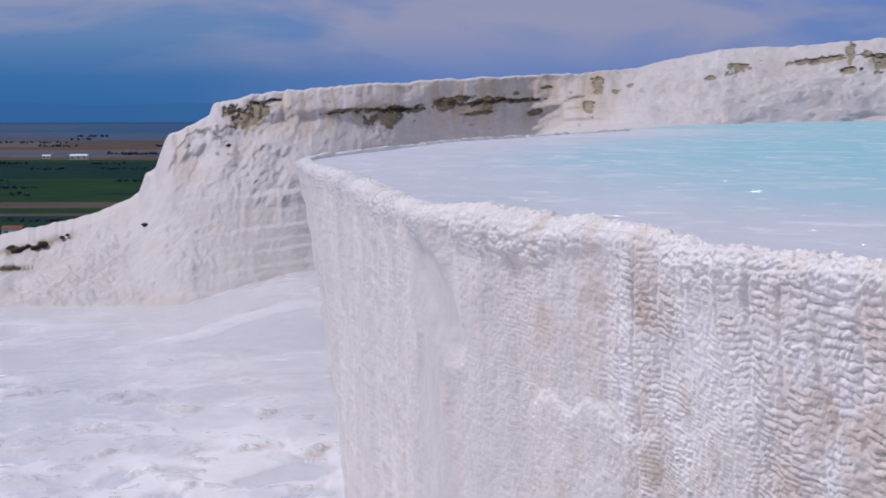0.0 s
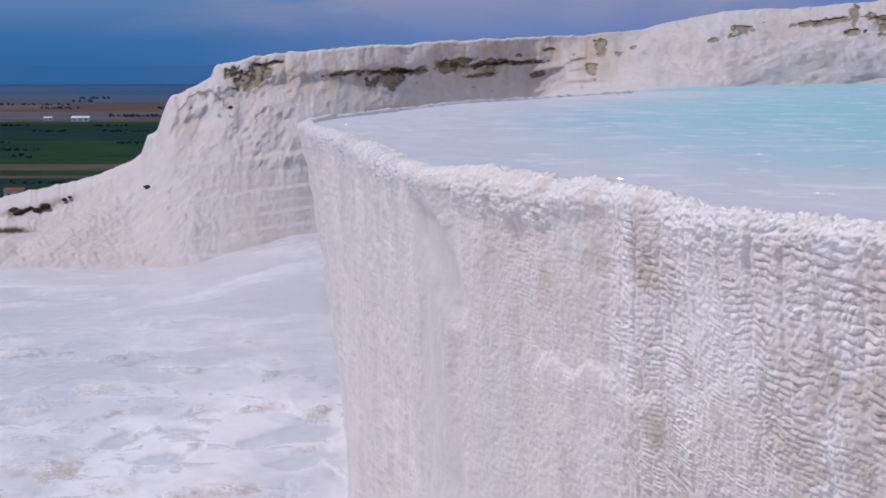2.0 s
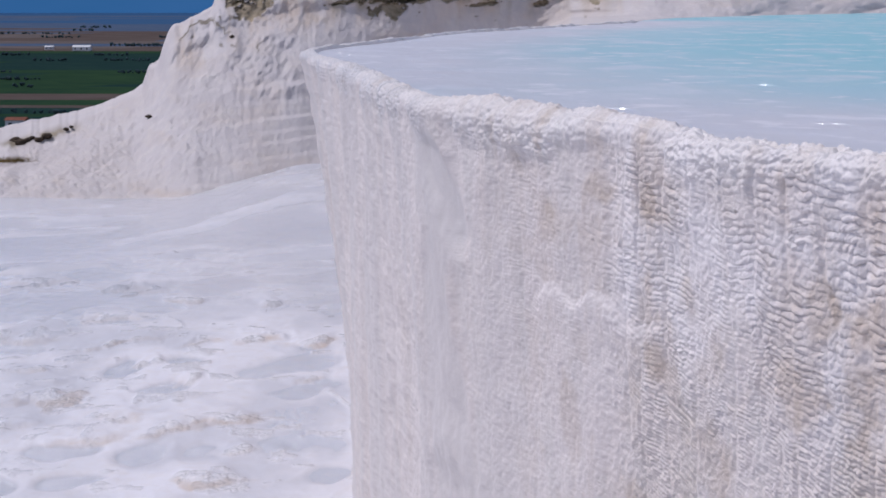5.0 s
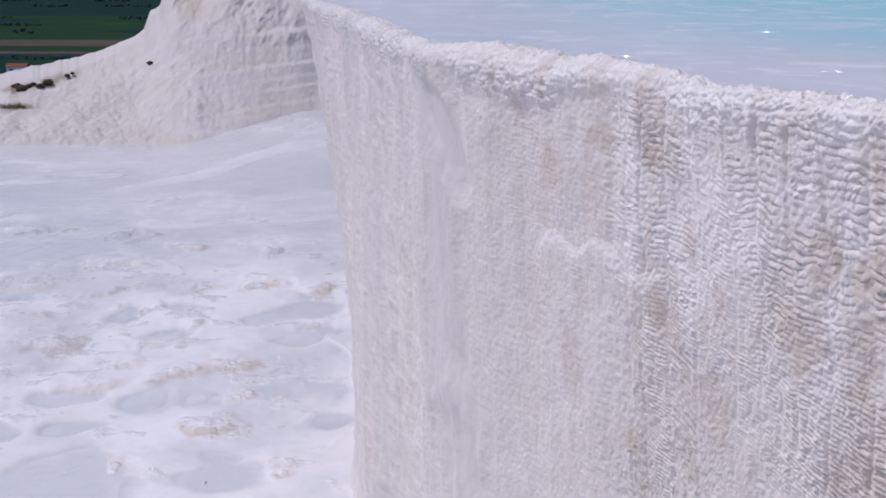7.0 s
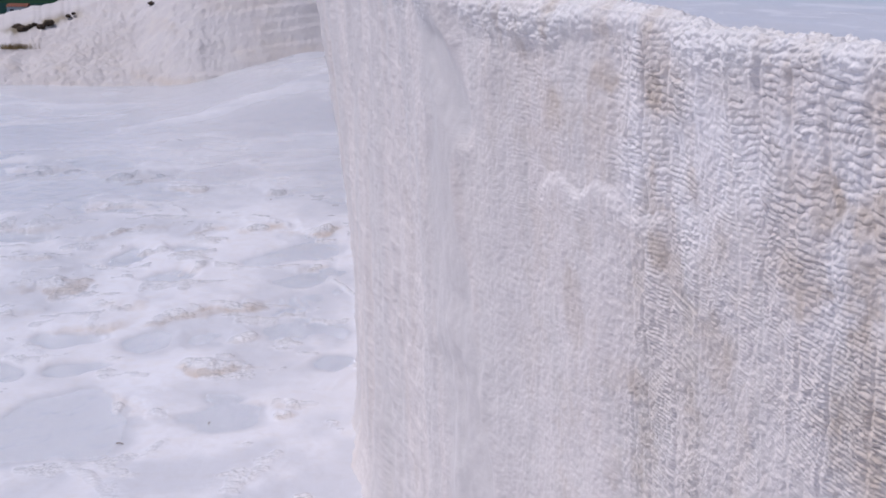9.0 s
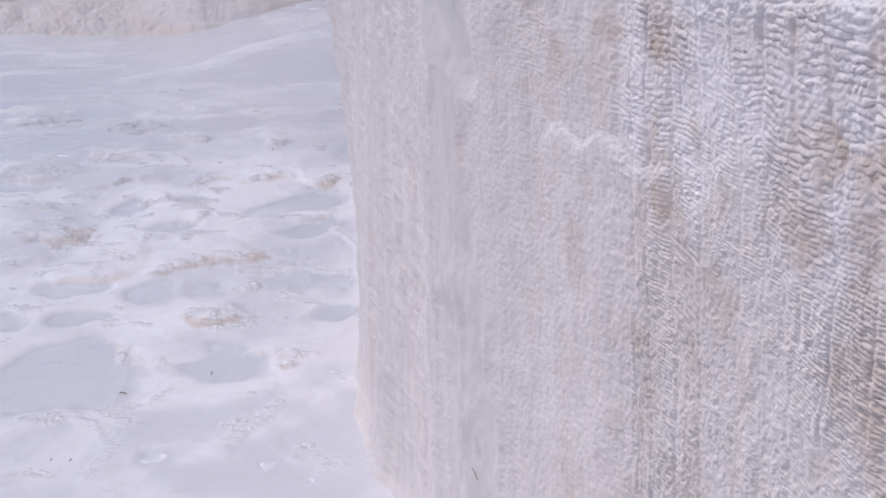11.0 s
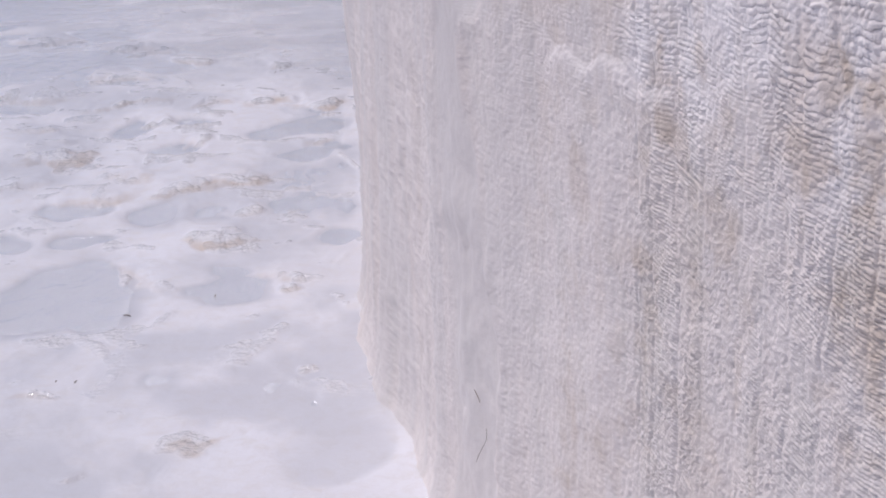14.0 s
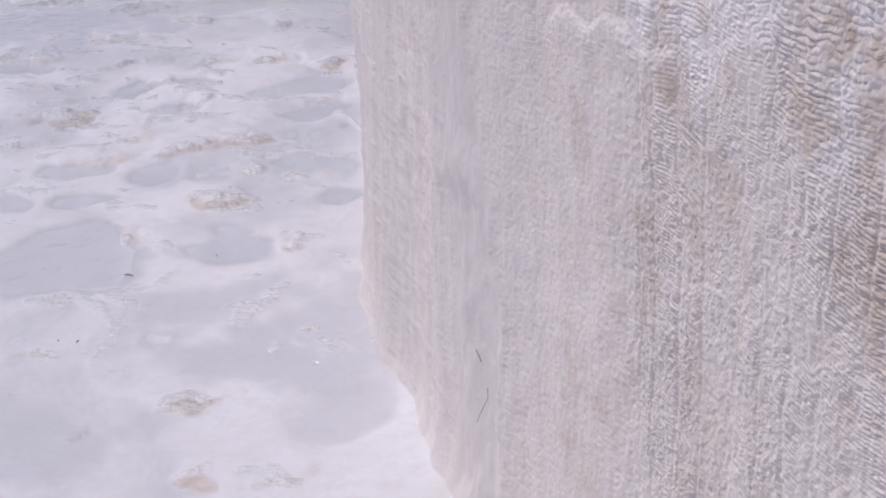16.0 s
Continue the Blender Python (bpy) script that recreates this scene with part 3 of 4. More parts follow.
# ======================= lower terrace =======================
PONDS = [(-2.46, 9.02, 0.50, 0.72, 0.03), (-1.50, 9.36, 0.42, 0.46, -0.35), (-2.24, 10.80, 0.21, 0.36, 0.04), (-1.81, 10.84, 0.18, 0.28, -0.15),
         (-2.81, 10.82, 0.29, 0.20, 0.11), (-2.59, 10.17, 0.21, 0.16, 0.03), (-3.03, 10.09, 0.18, 0.20, -0.07), (-0.79, 10.36, 0.17, 0.18, 0.03),
         (-1.12, 7.49, 0.40, 0.32, 0.03), (-0.55, 6.88, 0.31, 0.34, 0.42), (-2.87, 13.46, 0.17, 0.45, 0.5), (-2.38, 13.77, 0.27, 0.20, 0.04),
         (-1.40, 13.51, 0.51, 0.36, 0.40), (-2.71, 17.30, 0.44, 0.59, 0.40), (-3.29, 16.22, 0.43, 0.43, -0.06), (-1.26, 12.50, 0.21, 0.21, 0.04),
         (-2.38, 12.67, 0.24, 0.21, 0.04), (-4.04, 14.14, 0.31, 0.28, 0.04)]
# crusty wet patches of tiny terraces: left end, right end, half depth, brown of the front
CRUSTS_NEAR = [(-0.94, 6.07, -0.61, 6.3, 0.11, 0.1), (-1.29, 6.12, -1.06, 6.15, 0.13, 0.6), (-1.86, 6.52, -1.75, 6.54, 0.04, 0.2), (-1.43, 6.85, -1.18, 6.99, 0.09, 0.8),
         (-2.39, 7.49, -2.09, 7.47, 0.05, 0.3), (-0.86, 7.83, -0.73, 7.88, 0.05, 0.1), (-1.09, 9.15, -0.95, 9.2, 0.06, 0.4), (-1.32, 9.44, -0.8, 9.37, 0.11, 0.2),
         (-2.29, 9.71, -1.87, 9.23, 0.1, 0.2), (-1.9, 10.14, -1.37, 10.18, 0.13, 0.9), (-1.71, 10.86, -1.36, 10.94, 0.11, 0.2), (-3.02, 11.11, -2.52, 11.38, 0.21, 0.3),
         (-2.31, 11.3, -1.62, 11.82, 0.19, 0.75), (-3.54, 11.44, -3.17, 11.7, 0.16, 0.15), (-2.8, 11.66, -2.45, 11.89, 0.2, 0.2)]
CRUSTS_FAR = [(-3.68, 12.26, -3.1, 12.68, 0.28, 0.9), (-1.34, 12.86, -1.09, 13.07, 0.08, 0.3), (-2.36, 12.98, -2.16, 12.98, 0.16, 0.15), (-3.88, 13.18, -3.55, 13.25, 0.1, 0.3),
         (-2.83, 13.49, -2.58, 13.55, 0.19, 0.05), (-3.39, 14.07, -2.74, 14.58, 0.09, 0.5), (-2.46, 14.23, -2.12, 14.43, 0.14, 0.4), (-1.47, 14.36, -0.99, 14.48, 0.19, 0.9),
         (-2.01, 14.44, -1.64, 14.45, 0.22, 0.5), (-4.41, 14.5, -3.74, 14.66, 0.2, 0.3), (-3.84, 15.58, -3.24, 15.46, 0.27, 0.35), (-2.03, 16.21, -1.77, 16.28, 0.15, 0.5),
         (-3.0, 16.41, -2.71, 16.48, 0.18, 0.6), (-3.87, 17.06, -3.22, 16.96, 0.36, 0.35), (-4.97, 17.38, -4.35, 17.52, 0.27, 0.3)]

# long low swells that stand out of the running water
SWELLS = [(-4.6, 20.0, -1.6, 23.9, 0.30), (-2.9, 25.6, -1.9, 27.0, 0.35), (-6.6, 20.6, -4.6, 21.8, 0.20), (-5.6, 17.8, -4.1, 18.6, 0.16)]


def floor_relief(X, Y):
    far = step(15.0, 18.0, Y - 0.35 * X)
    wx, wy = X + 0.14 * fbm(X * 1.8, Y * 1.3, 4, 11), Y + 0.22 * fbm(X * 1.8, Y * 1.3, 4, 12)
    h = 0.022 * fbm(wx * 0.9, wy * 0.55, 4, 13) + 0.012 * fbm(wx * 3.2, wy * 1.8, 4, 14) + 0.015
    # lobed low rims
    c1, c2 = cells(wx * 1.15, wy * 0.75, 15)
    net = np.exp(-((c2 - c1) / 0.075) ** 2) * step(-0.3, 0.3, fbm(X * 1.3, Y, 3, 16)) * step(6.8, 8.4, Y)
    h = h + 0.006 * net
    h = h * (1 - 0.75 * far) - 0.010 * far
    # long low swells across the running water
    h = h + far * 0.026 * fbm(X * 0.5 + Y * 0.25, Y * 0.9 - X * 0.35, 4, 17)
    for x0, y0, x1, y1, wd in SWELLS:
        L = math.hypot(x1 - x0, y1 - y0)
        ux, uy = (x1 - x0) / L, (y1 - y0) / L
        a = ((X - x0) * ux + (Y - y0) * uy) / L
        d = -(X - x0) * uy + (Y - y0) * ux + 0.25 * fbm(X * 0.8, Y * 0.8, 3, 30)
        h = h + 0.034 * step(-0.1, 0.25, a) * step(1.1, 0.8, a) * np.exp(-(d / wd) ** 2)
    stain, rough, calm = 0 * X, 0 * X, 0 * X
    for x0, y0, rx, ry, lean in PONDS:
        deep = 1.0 if y0 > 8.0 else 0.0
        q = np.hypot((wx - x0) / rx, (wy - y0 - lean * (wx - x0)) / ry)
        inside = 1 - step(0.6, 1.3, q)
        calm = np.maximum(calm, 1 - step(0.95, 1.15, q))
        h = h * (1 - 0.9 * inside) - 0.008 * deep * inside + 0.002 * np.exp(-((q - 1.25) / 0.2) ** 2)
    # crusts fall towards the near side in tiny terraces
    n1, n2, n3, n4 = fbm(X * 3.0, Y * 2.4, 3, 18), vnoise(X * 15, Y * 5, 25), fbm(X * 6, Y * 4.5, 3, 29), fbm(X * 3, Y * 3, 3, 32)
    for x0, y0, x1, y1, hd, front_brown in CRUSTS_NEAR + CRUSTS_FAR:
        L = math.hypot(x1 - x0, y1 - y0)
        ux, uy = (x1 - x0) / L, (y1 - y0) / L
        a = ((X - x0) * ux + (Y - y0) * uy) / L + 0.40 * n4
        on = step(-0.25, 0.30, a) * step(1.25, 0.70, a)
        w = hd * (0.30 + 0.55 * np.sqrt(np.clip(4 * a * (1 - a), 0, 1)))
        v = (-(X - x0) * uy + (Y - y0) * ux) / w + 2.0 * n1
        n = max(2, round(2 * hd / 0.06))
        low = 0.5 if y0 < 8.0 else 1.0
        q = np.clip((v * 0.5 + 0.5) * n + 0.9 * n2, 0, n)
        tread = (np.floor(q) + step(0.0, 0.45, q - np.floor(q))) / n
        h = h + on * low * (0.014 + 0.07 * hd + 0.018 * front_brown) * tread * np.exp(-np.maximum(v - 1, 0) * w / min(0.45, 0.7 * L))
        inside = on * step(1.5, 0.6, np.abs(v))
        rough = np.maximum(rough, inside * step(-0.05, 0.30, n3 + 0.2 * front_brown))
        # browner towards each patch's near side
        stain = np.maximum(stain, (0.15 + 1.2 * front_brown) * inside * step(0.4, -0.4, v + 0.8 * n3))
    patch = step(0.22, 0.42, fbm(X * 2.6 + 5, Y * 3.0, 4, 19, 0.6) + 0.25 * fbm(X * 0.7, Y * 0.7, 2, 34)) * (1 - 0.8 * far) * step(6.5, 8.5, Y)
    rough = np.maximum(rough, (1 - 0.95 * calm) * np.maximum(0.8 * patch, 0.75 * net * step(-0.1, 0.35, fbm(X * 2.2, Y * 1.6, 3, 31)) * (1 - 0.7 * far)))
    k1, _ = cells(X * 13 + vnoise(X * 11, Y * 9, 27), Y * 20 + 0.5 * vnoise(X * 9, Y * 3, 150), 20)
    l1, _ = cells(X * 40, Y * 48, 26)
    h = h + rough * (0.4 + 0.6 * step(6.5, 9.0, Y)) * (0.013 * np.clip(1 - 1.2 * k1, 0, 1) + 0.009 * np.clip(1 - 1.2 * l1, 0, 1) + 0.004 * fbm(X * 40, Y * 26, 2, 21))
    stain = stain + 0.22 * rough * step(0.0, 0.6, fbm(X * 5, Y * 4, 3, 22))
    return h, np.clip(stain, 0, 1), rough


def floor_base(X, Y):
    """The gentle fall of the lower terrace."""
    return 0.03 * fbm(X * 0.2, Y * 0.12, 2, 23) + 0.44 * step(18.5, 26.5, Y) * step(-5.2, -2.2, X)


def floor_grid():
    y = np.concatenate([np.linspace(-16, 4.5, 30, endpoint=False), 1 / np.linspace(1 / 4.5, 1 / 17.5, 680, endpoint=False), 1 / np.linspace(1 / 17.5, 1 / 36.0, 150)])
    k = np.concatenate([np.linspace(-1, -0.02, 330), np.linspace(0, 1, 36)])
    half_l = np.interp(y, [-16, 4.5, 36], [14, 1.75, 11.4])
    half_r = np.interp(y, [-16, 4.5, 36], [14, 1.6, 3.0])
    X = np.where(k[None] < 0, k[None] * half_l[:, None], k[None] * half_r[:, None])
    # wider, coarser margins on both sides
    m = np.linspace(0, 1, 14)[None]
    left = -17 + (17 - half_l[:, None]) * m[:, :-1]
    right = half_r[:, None] + (19 - half_r[:, None]) * m[:, 1:]
    X = np.concatenate([left, X, right], 1)
    return X, np.broadcast_to(y[:, None], X.shape)


def skirt(P, drop=-61.0, out=14.0):
    """Lets the sheet's edges fall away to the valley."""
    P = np.concatenate([P[:, :1] + (-out, 0, 0), P, P[:, -1:] + (out, 0, 0)], 1)
    P = np.concatenate([P[:1] + (0, -out, 0), P], 0)
    P[:, 0, 2] = P[:, -1, 2] = drop
    P[0, :, 2] = drop
    return P


def build_floor():
    X, Y = floor_grid()
    h, stain, rough = floor_relief(X, Y)
    Z = floor_base(X, Y) + h - 0.02
    pond = step(0.013, -0.005, h) * (1 - 0.6 * rough) * (0.7 + 0.3 * step(7.2, 8.6, Y))
    run = step(15.0, 18.0, Y - 0.35 * X) * (0.10 + 0.6 * step(0.20, -0.25, fbm(X * 0.35 + Y * 0.10, Y * 1.1 - X * 0.5, 4, 28)))
    pond = np.maximum(pond, run)
    pond = np.maximum(pond, (0.06 + 0.52 * step(-0.10, 0.35, fbm(X * 1.5 + 7, Y * 1.1, 4, 143))) * (1 - rough))
    wetm = 0.30 + 0.45 * step(-0.2, 0.4, fbm(X * 0.8, Y * 0.5, 3, 24)) + 0.35 * rough
    P = skirt(np.stack([X, Y, Z], -1))

    def edge(q):
        return np.pad(q, ((1, 0), (1, 1)), mode="edge")
    me = grid_mesh("floor", P, {"stain": edge(stain), "wet": edge(np.clip(wetm, 0, 1)), "silt": edge(pond), "nubs": edge(rough), "soil_shade": edge(0 * X), "crust": edge(0 * X)})
    me.materials.append(M_FLOOR)
    tagged(new("floor", me), "wet white travertine terrace with shallow basins and crusty ledges", "ground", kind="structure")
    # thin sheet of running water
    x = np.linspace(-13, 3, 140)
    yy = np.linspace(4.0, 34, 220)
    XX, YY = np.meshgrid(x, yy)
    W = np.stack([XX, YY, floor_base(XX, YY) - 0.020 + 0.004 * step(15.0, 18.0, YY - 0.35 * XX)], -1)
    wm = grid_mesh("shallow_water", W)
    wm.materials.append(M_FILM)
    film = new("shallow_water", wm)
    film.visible_shadow = False
    tagged(film, "thin clear water standing in the basins of the terrace", "water", kind="structure")


build_floor()

# ======================= far cliff =======================
# azimuth tangent: foot distance, foot height, ridge distance, ridge height
CLIFF = [(-0.6193, 23.6, 0, 27.5, 0.38), (-0.2955, 24.3, 0, 27.6, 0.60), (-0.2880, 24.3, 0, 27.6, 0.66), (-0.2695, 24.3, 0, 27.8, 0.79), (-0.2511, 24.3, 0, 28.0, 0.92),
         (-0.2326, 24.4, 0, 28.2, 1.05), (-0.2141, 24.4, 0, 28.5, 1.22), (-0.2030, 24.4, 0.01, 28.7, 1.35), (-0.1967, 24.4, 0.02, 28.8, 1.51),
         (-0.1951, 24.4, 0.03, 28.9, 1.66), (-0.1928, 24.5, 0.04, 29.0, 1.85), (-0.1861, 24.5, 0.07, 29.1, 1.97), (-0.1830, 24.5, 0.08, 29.2, 2.24),
         (-0.1800, 24.6, 0.11, 29.3, 2.47), (-0.1777, 24.7, 0.12, 29.4, 2.61), (-0.1748, 24.7, 0.15, 29.4, 2.66), (-0.1715, 24.7, 0.17, 29.5, 2.68),
         (-0.1637, 24.8, 0.22, 29.6, 2.80), (-0.1575, 24.9, 0.25, 29.7, 2.90), (-0.1505, 25.1, 0.27, 29.8, 3.00), (-0.1488, 25.1, 0.27, 29.8, 3.18),
         (-0.1464, 25.1, 0.28, 29.8, 3.21), (-0.1380, 25.2, 0.31, 29.9, 3.28), (-0.1289, 25.4, 0.34, 30.0, 3.35), (-0.1216, 25.5, 0.36, 30.1, 3.42),
         (-0.1033, 25.9, 0.41, 30.3, 3.49), (-0.0815, 26.1, 0.46, 30.5, 3.54), (-0.0524, 26.3, 0.46, 30.8, 3.60), (0.0000, 26.4, 0.46, 31.3, 3.70),
         (0.0422, 24.5, 2.2, 31.8, 3.78), (0.0785, 20.0, 2.8, 32.5, 3.85), (0.1149, 22.0, 2.84, 33.5, 3.94), (0.1293, 23.3, 2.84, 34.3, 4.06),
         (0.1438, 24.8, 2.84, 35.4, 4.20), (0.1656, 26.4, 2.84, 36.7, 4.40), (0.1873, 27.6, 2.84, 37.7, 4.53), (0.2235, 29.8, 2.84, 39, 4.65),
         (0.2844, 33.4, 2.84, 40, 4.89), (0.4408, 36.0, 2.84, 42, 5.27)]
# earthy hollows under the cap: azimuth tangent, height below the ridge, half width, half height, depth
HOLLOWS = [(-0.137, 0.16, 0.006, 0.10, 0.12), (-0.124, 0.34, 0.012, 0.20, 0.14), (-0.110, 0.13, 0.008, 0.035, 0.12), (-0.060, 0.46, 0.016, 0.035, 0.10),
           (-0.040, 0.50, 0.018, 0.045, 0.12), (-0.038, 0.66, 0.013, 0.18, 0.14), (-0.019, 0.53, 0.008, 0.045, 0.12), (0.000, 0.44, 0.006, 0.10, 0.10),
           (0.012, 0.34, 0.010, 0.06, 0.12), (0.026, 0.42, 0.012, 0.06, 0.14), (0.046, 0.46, 0.016, 0.035, 0.12), (0.022, 0.66, 0.011, 0.035, 0.10),
           (0.029, 0.58, 0.003, 0.14, 0.08), (0.060, 0.72, 0.006, 0.05, 0.12), (0.100, 0.26, 0.0035, 0.16, 0.05), (0.094, 0.66, 0.004, 0.11, 0.08),
           (0.112, 0.42, 0.003, 0.05, 0.10), (0.120, 0.38, 0.002, 0.05, 0.08), (0.190, 0.50, 0.009, 0.10, 0.20), (0.172, 0.64, 0.004, 0.04, 0.12),
           (0.230, 0.44, 0.008, 0.07, 0.16), (0.250, 0.50, 0.010, 0.10, 0.20), (0.262, 0.85, 0.007, 0.09, 0.20), (0.284, 0.62, 0.009, 0.24, 0.2),
           (0.262, 0.42, 0.0025, 0.30, 0.06), (0.272, 0.42, 0.004, 0.12, 0.10), (0.066, 0.24, 0.004, 0.03, 0.08), (0.047, 0.30, 0.002, 0.04, 0.06),
           (0.098, 0.14, 0.003, 0.05, 0.05), (0.204, 0.34, 0.002, 0.03, 0.08)]

# seams: from, to, height below the ridge at both ends, thickness
SEAMS = [(-0.076, -0.013, 0.44, 0.50, 0.050), (-0.006, 0.060, 0.40, 0.46, 0.055), (-0.140, -0.106, 0.18, 0.12, 0.035), (0.222, 0.30, 0.42, 0.50, 0.060)]


def build_cliff():
    a = np.concatenate([np.linspace(-0.62, -0.30, 30, endpoint=False), np.linspace(-0.30, 0.30, 720, endpoint=False), np.linspace(0.30, 0.45, 20)])
    c = np.array(CLIFF)
    fd, fz, rd, rz = (np.interp(a, c[:, 0], c[:, k]) for k in (1, 2, 3, 4))
    n = 220
    v = np.linspace(0, 1, n)
    A, V = np.meshgrid(a, v)
    win = np.exp(-(np.linspace(-2, 2, 41)) ** 2)
    win /= win.sum()
    # the lower slopes follow a rounded crest, only the top follows the real one
    rs, ds, fs = (np.convolve(np.pad(q, 20, mode="edge"), win, "valid") for q in (rz, rd, fd))
    FD, FZ, RD, RZ = (q[None] + 0 * A for q in (fs, fz, rd, rz))
    up = step(0.55, 1.0, V)
    RD = ds[None] * (1 - up) + RD * up
    Z = FZ - 0.30 + ((rs[None] * (1 - up) + RZ * up) - FZ + 0.30) * V
    U = A * 30.0                      # metres along the cliff
    below = RZ - Z
    tall = step(-0.185, -0.165, A)
    bank = step(0.10, 0.16, A)
    D = FD + (RD - FD) * (V * (1 - 0.35 * bank) + 0.35 * bank * V ** 2.2)
    steep = step(-0.10, 0.0, A) * step(0.185, 0.045, A + 0.015 * fbm(V * 3, U * 0.6, 3, 151))
    D = D + steep * (FD + (RD - 0.8 - FD) * np.clip(V / 0.25, 0, 1) + 0.8 * V - D)
    lowr = (1 - step(1.35, 1.65, Z + 0.10 * fbm(U * 0.9, 0 * Z, 3, 100))) * (1 - bank)
    # benches in the lower part, each standing forward of the one above, with fluted risers between
    lay = Z - 2.4 * np.clip(A + 0.14, -0.06, 0.2) + 0.07 * fbm(U * 0.5, Z * 1.5, 3, 101) + 0.025 * fbm(U * 4, Z * 3, 3, 99)
    strata = step(-0.205, -0.17, A) * (1 - bank)
    for level, deep in ((1.62, 0.26), (1.36, 0.05), (1.22, 0.06), (1.08, 0.16), (0.86, 0.07), (0.70, 0.12), (0.47, 0.10), (0.36, 0.04)):
        D = D - deep * strata * step(level + 0.035, level - 0.035, lay) * (0.45 + 0.6 * fbm(U * 0.9, 0 * Z + level * 5, 3, 98))
    D = D - 0.035 * strata * step(1.02, 1.12, lay) * step(1.66, 1.56, lay) * np.abs(fbm(U * 7, Z * 1.2, 3, 103))
    # low step along the foot
    D = D - 0.16 * step(0.23, 0.17, Z + 0.03 * fbm(U * 1.5, 0 * Z, 2, 97)) * (1 - step(-0.16, -0.12, A))
    # worn, streaky faces
    big = fbm(U * 0.7, Z * 0.9, 4, 102)
    rg = 1 - np.abs(fbm(U * 1.5 + Z * 0.7, Z * 1.0 - U * 0.35, 4, 104, 0.6)) * 2.2
    fine = 1 - np.abs(fbm(U * 5.0 + Z * 2.0, Z * 4.0, 4, 105, 0.6)) * 2
    rough = 0.25 + 0.75 * (1 - lowr) + 0.35 * step(-0.17, -0.2, A)
    D = D - rough * (0.18 * big + 0.030 * rg + 0.020 * fine) - 0.012 * fbm(U * 16, Z * 14, 3, 106)
    # slanting folds of the flank
    fl = step(-0.215, -0.185, A) * (1 - step(-0.12, -0.06, A)) * (1 - lowr)
    crag = np.abs(fbm(U * 1.3 - Z * 0.9, Z * 0.8 + U * 0.4, 5, 107, 0.6))
    D = D - 0.12 * fl * (1 - 2 * crag)
    # smooth cascades of the bank
    D = D - 0.9 * bank * (1 - V) * np.abs(fbm(U * 0.55 + 0.8 * V, V * 2.2, 4, 119)) - 0.12 * bank * np.abs(fbm(U * 2.6 + V, V * 7, 3, 120))
    # cap: a steep fluted crust under the ridge
    cap = tall * (1 - bank) * step(0.62, 0.32, below + 0.14 * fbm(U * 1.6, Z * 1.5, 4, 108))
    D = D - cap * (0.13 + 0.06 * np.abs(vnoise(U * 6, Z * 1.2, 121)))
    soil_shade, crust = 0 * A, 0 * A
    for a0, b0, wa, hb, dp in HOLLOWS:
        dn = (below - b0) / hb + 0.35 * vnoise(U * 2.6, 0 * Z, 109)
        q = np.hypot((A - a0) / wa, dn) + 0.65 * fbm(U * 3.8, Z * 5.5, 4, 122, 0.6) + 0.70 * fbm(U * 13, Z * 11, 3, 123, 0.65)
        D = D + 0.6 * dp * (1 - step(0.7, 1.0, q))
        soil_shade = np.maximum(soil_shade, 0.95 * (1 - step(0.85, 1.05, q)))
        # darker along each hollow's upper edge
        crust = np.maximum(crust, np.exp(-((q - 0.85) / 0.16) ** 2) * step(0.15, -0.5, dn + 0.9 * fbm(U * 5, Z * 5, 2, 110)))
    # ragged dark seams under the cap
    for a0, a1, b0, b1, th in SEAMS:
        mid = b0 + (b1 - b0) * np.clip((A - a0) / (a1 - a0), 0, 1) + 0.07 * fbm(U * 2.4, 0 * Z, 4, 133, 0.6)
        ends = step(a0 - 0.004, a0 + 0.004, A) * step(a1 + 0.004, a1 - 0.004, A)
        thick = th * np.clip(0.55 + 1.5 * fbm(U * 3.2, 0 * Z, 4, 134, 0.65), 0.15, 2.0)
        q = np.abs(below - mid + 0.03 * fbm(U * 9, Z * 9, 3, 135)) / thick
        seam = ends * (1 - step(0.5, 1.1, q))
        D = D + 0.07 * seam
        crust = np.maximum(crust, 0.9 * seam * step(-0.5, 0.2, fbm(U * 6, Z * 8, 3, 136)))
        low = ends * step(0.0, 0.02, below - mid) * (1 - step(0.10, 0.30, below - mid + 0.2 * fbm(U * 2.5, Z * 2, 4, 137)))
        soil_shade = np.maximum(soil_shade, 0.65 * low * step(-0.15, 0.25, fbm(U * 2.2, Z * 1.2, 4, 138)))
    verge = step(-0.232, -0.25, A) * np.exp(-((below - 0.07) / 0.05) ** 2) * step(-0.3, 0.2, fbm(U * 3, Z * 4, 3, 148))
    soil_shade, crust = np.maximum(soil_shade, 0.9 * verge), np.maximum(crust, 0.5 * verge * step(0.0, 0.4, fbm(U * 6, Z * 9, 3, 149)))
    # soil streaks on the cap, also darkening its face as painted shade
    drab_shade = step(-0.06, 0.0, A) * step(0.128, 0.10, A) * step(1.25, 0.55, below)
    soil_shade = np.maximum(soil_shade, drab_shade * (0.10 + 0.36 * step(-0.2, 0.5, fbm(U * 4.5, Z * 0.7, 4, 139, 0.6))))
    crust = np.maximum(crust, 0.6 * step(0.60, 0.70, fbm(U * 4.5, Z * 6, 4, 111)) * step(1.5, 2.0, Z) * (1 - step(0.9, 1.2, below)) * (1 - 0.8 * bank))
    crust = np.maximum(crust, 0.8 * step(0.055, 0.015, crag) * step(0.22, 0.45, fbm(U * 1.6 + 9, Z * 2.2, 3, 112)) * fl)
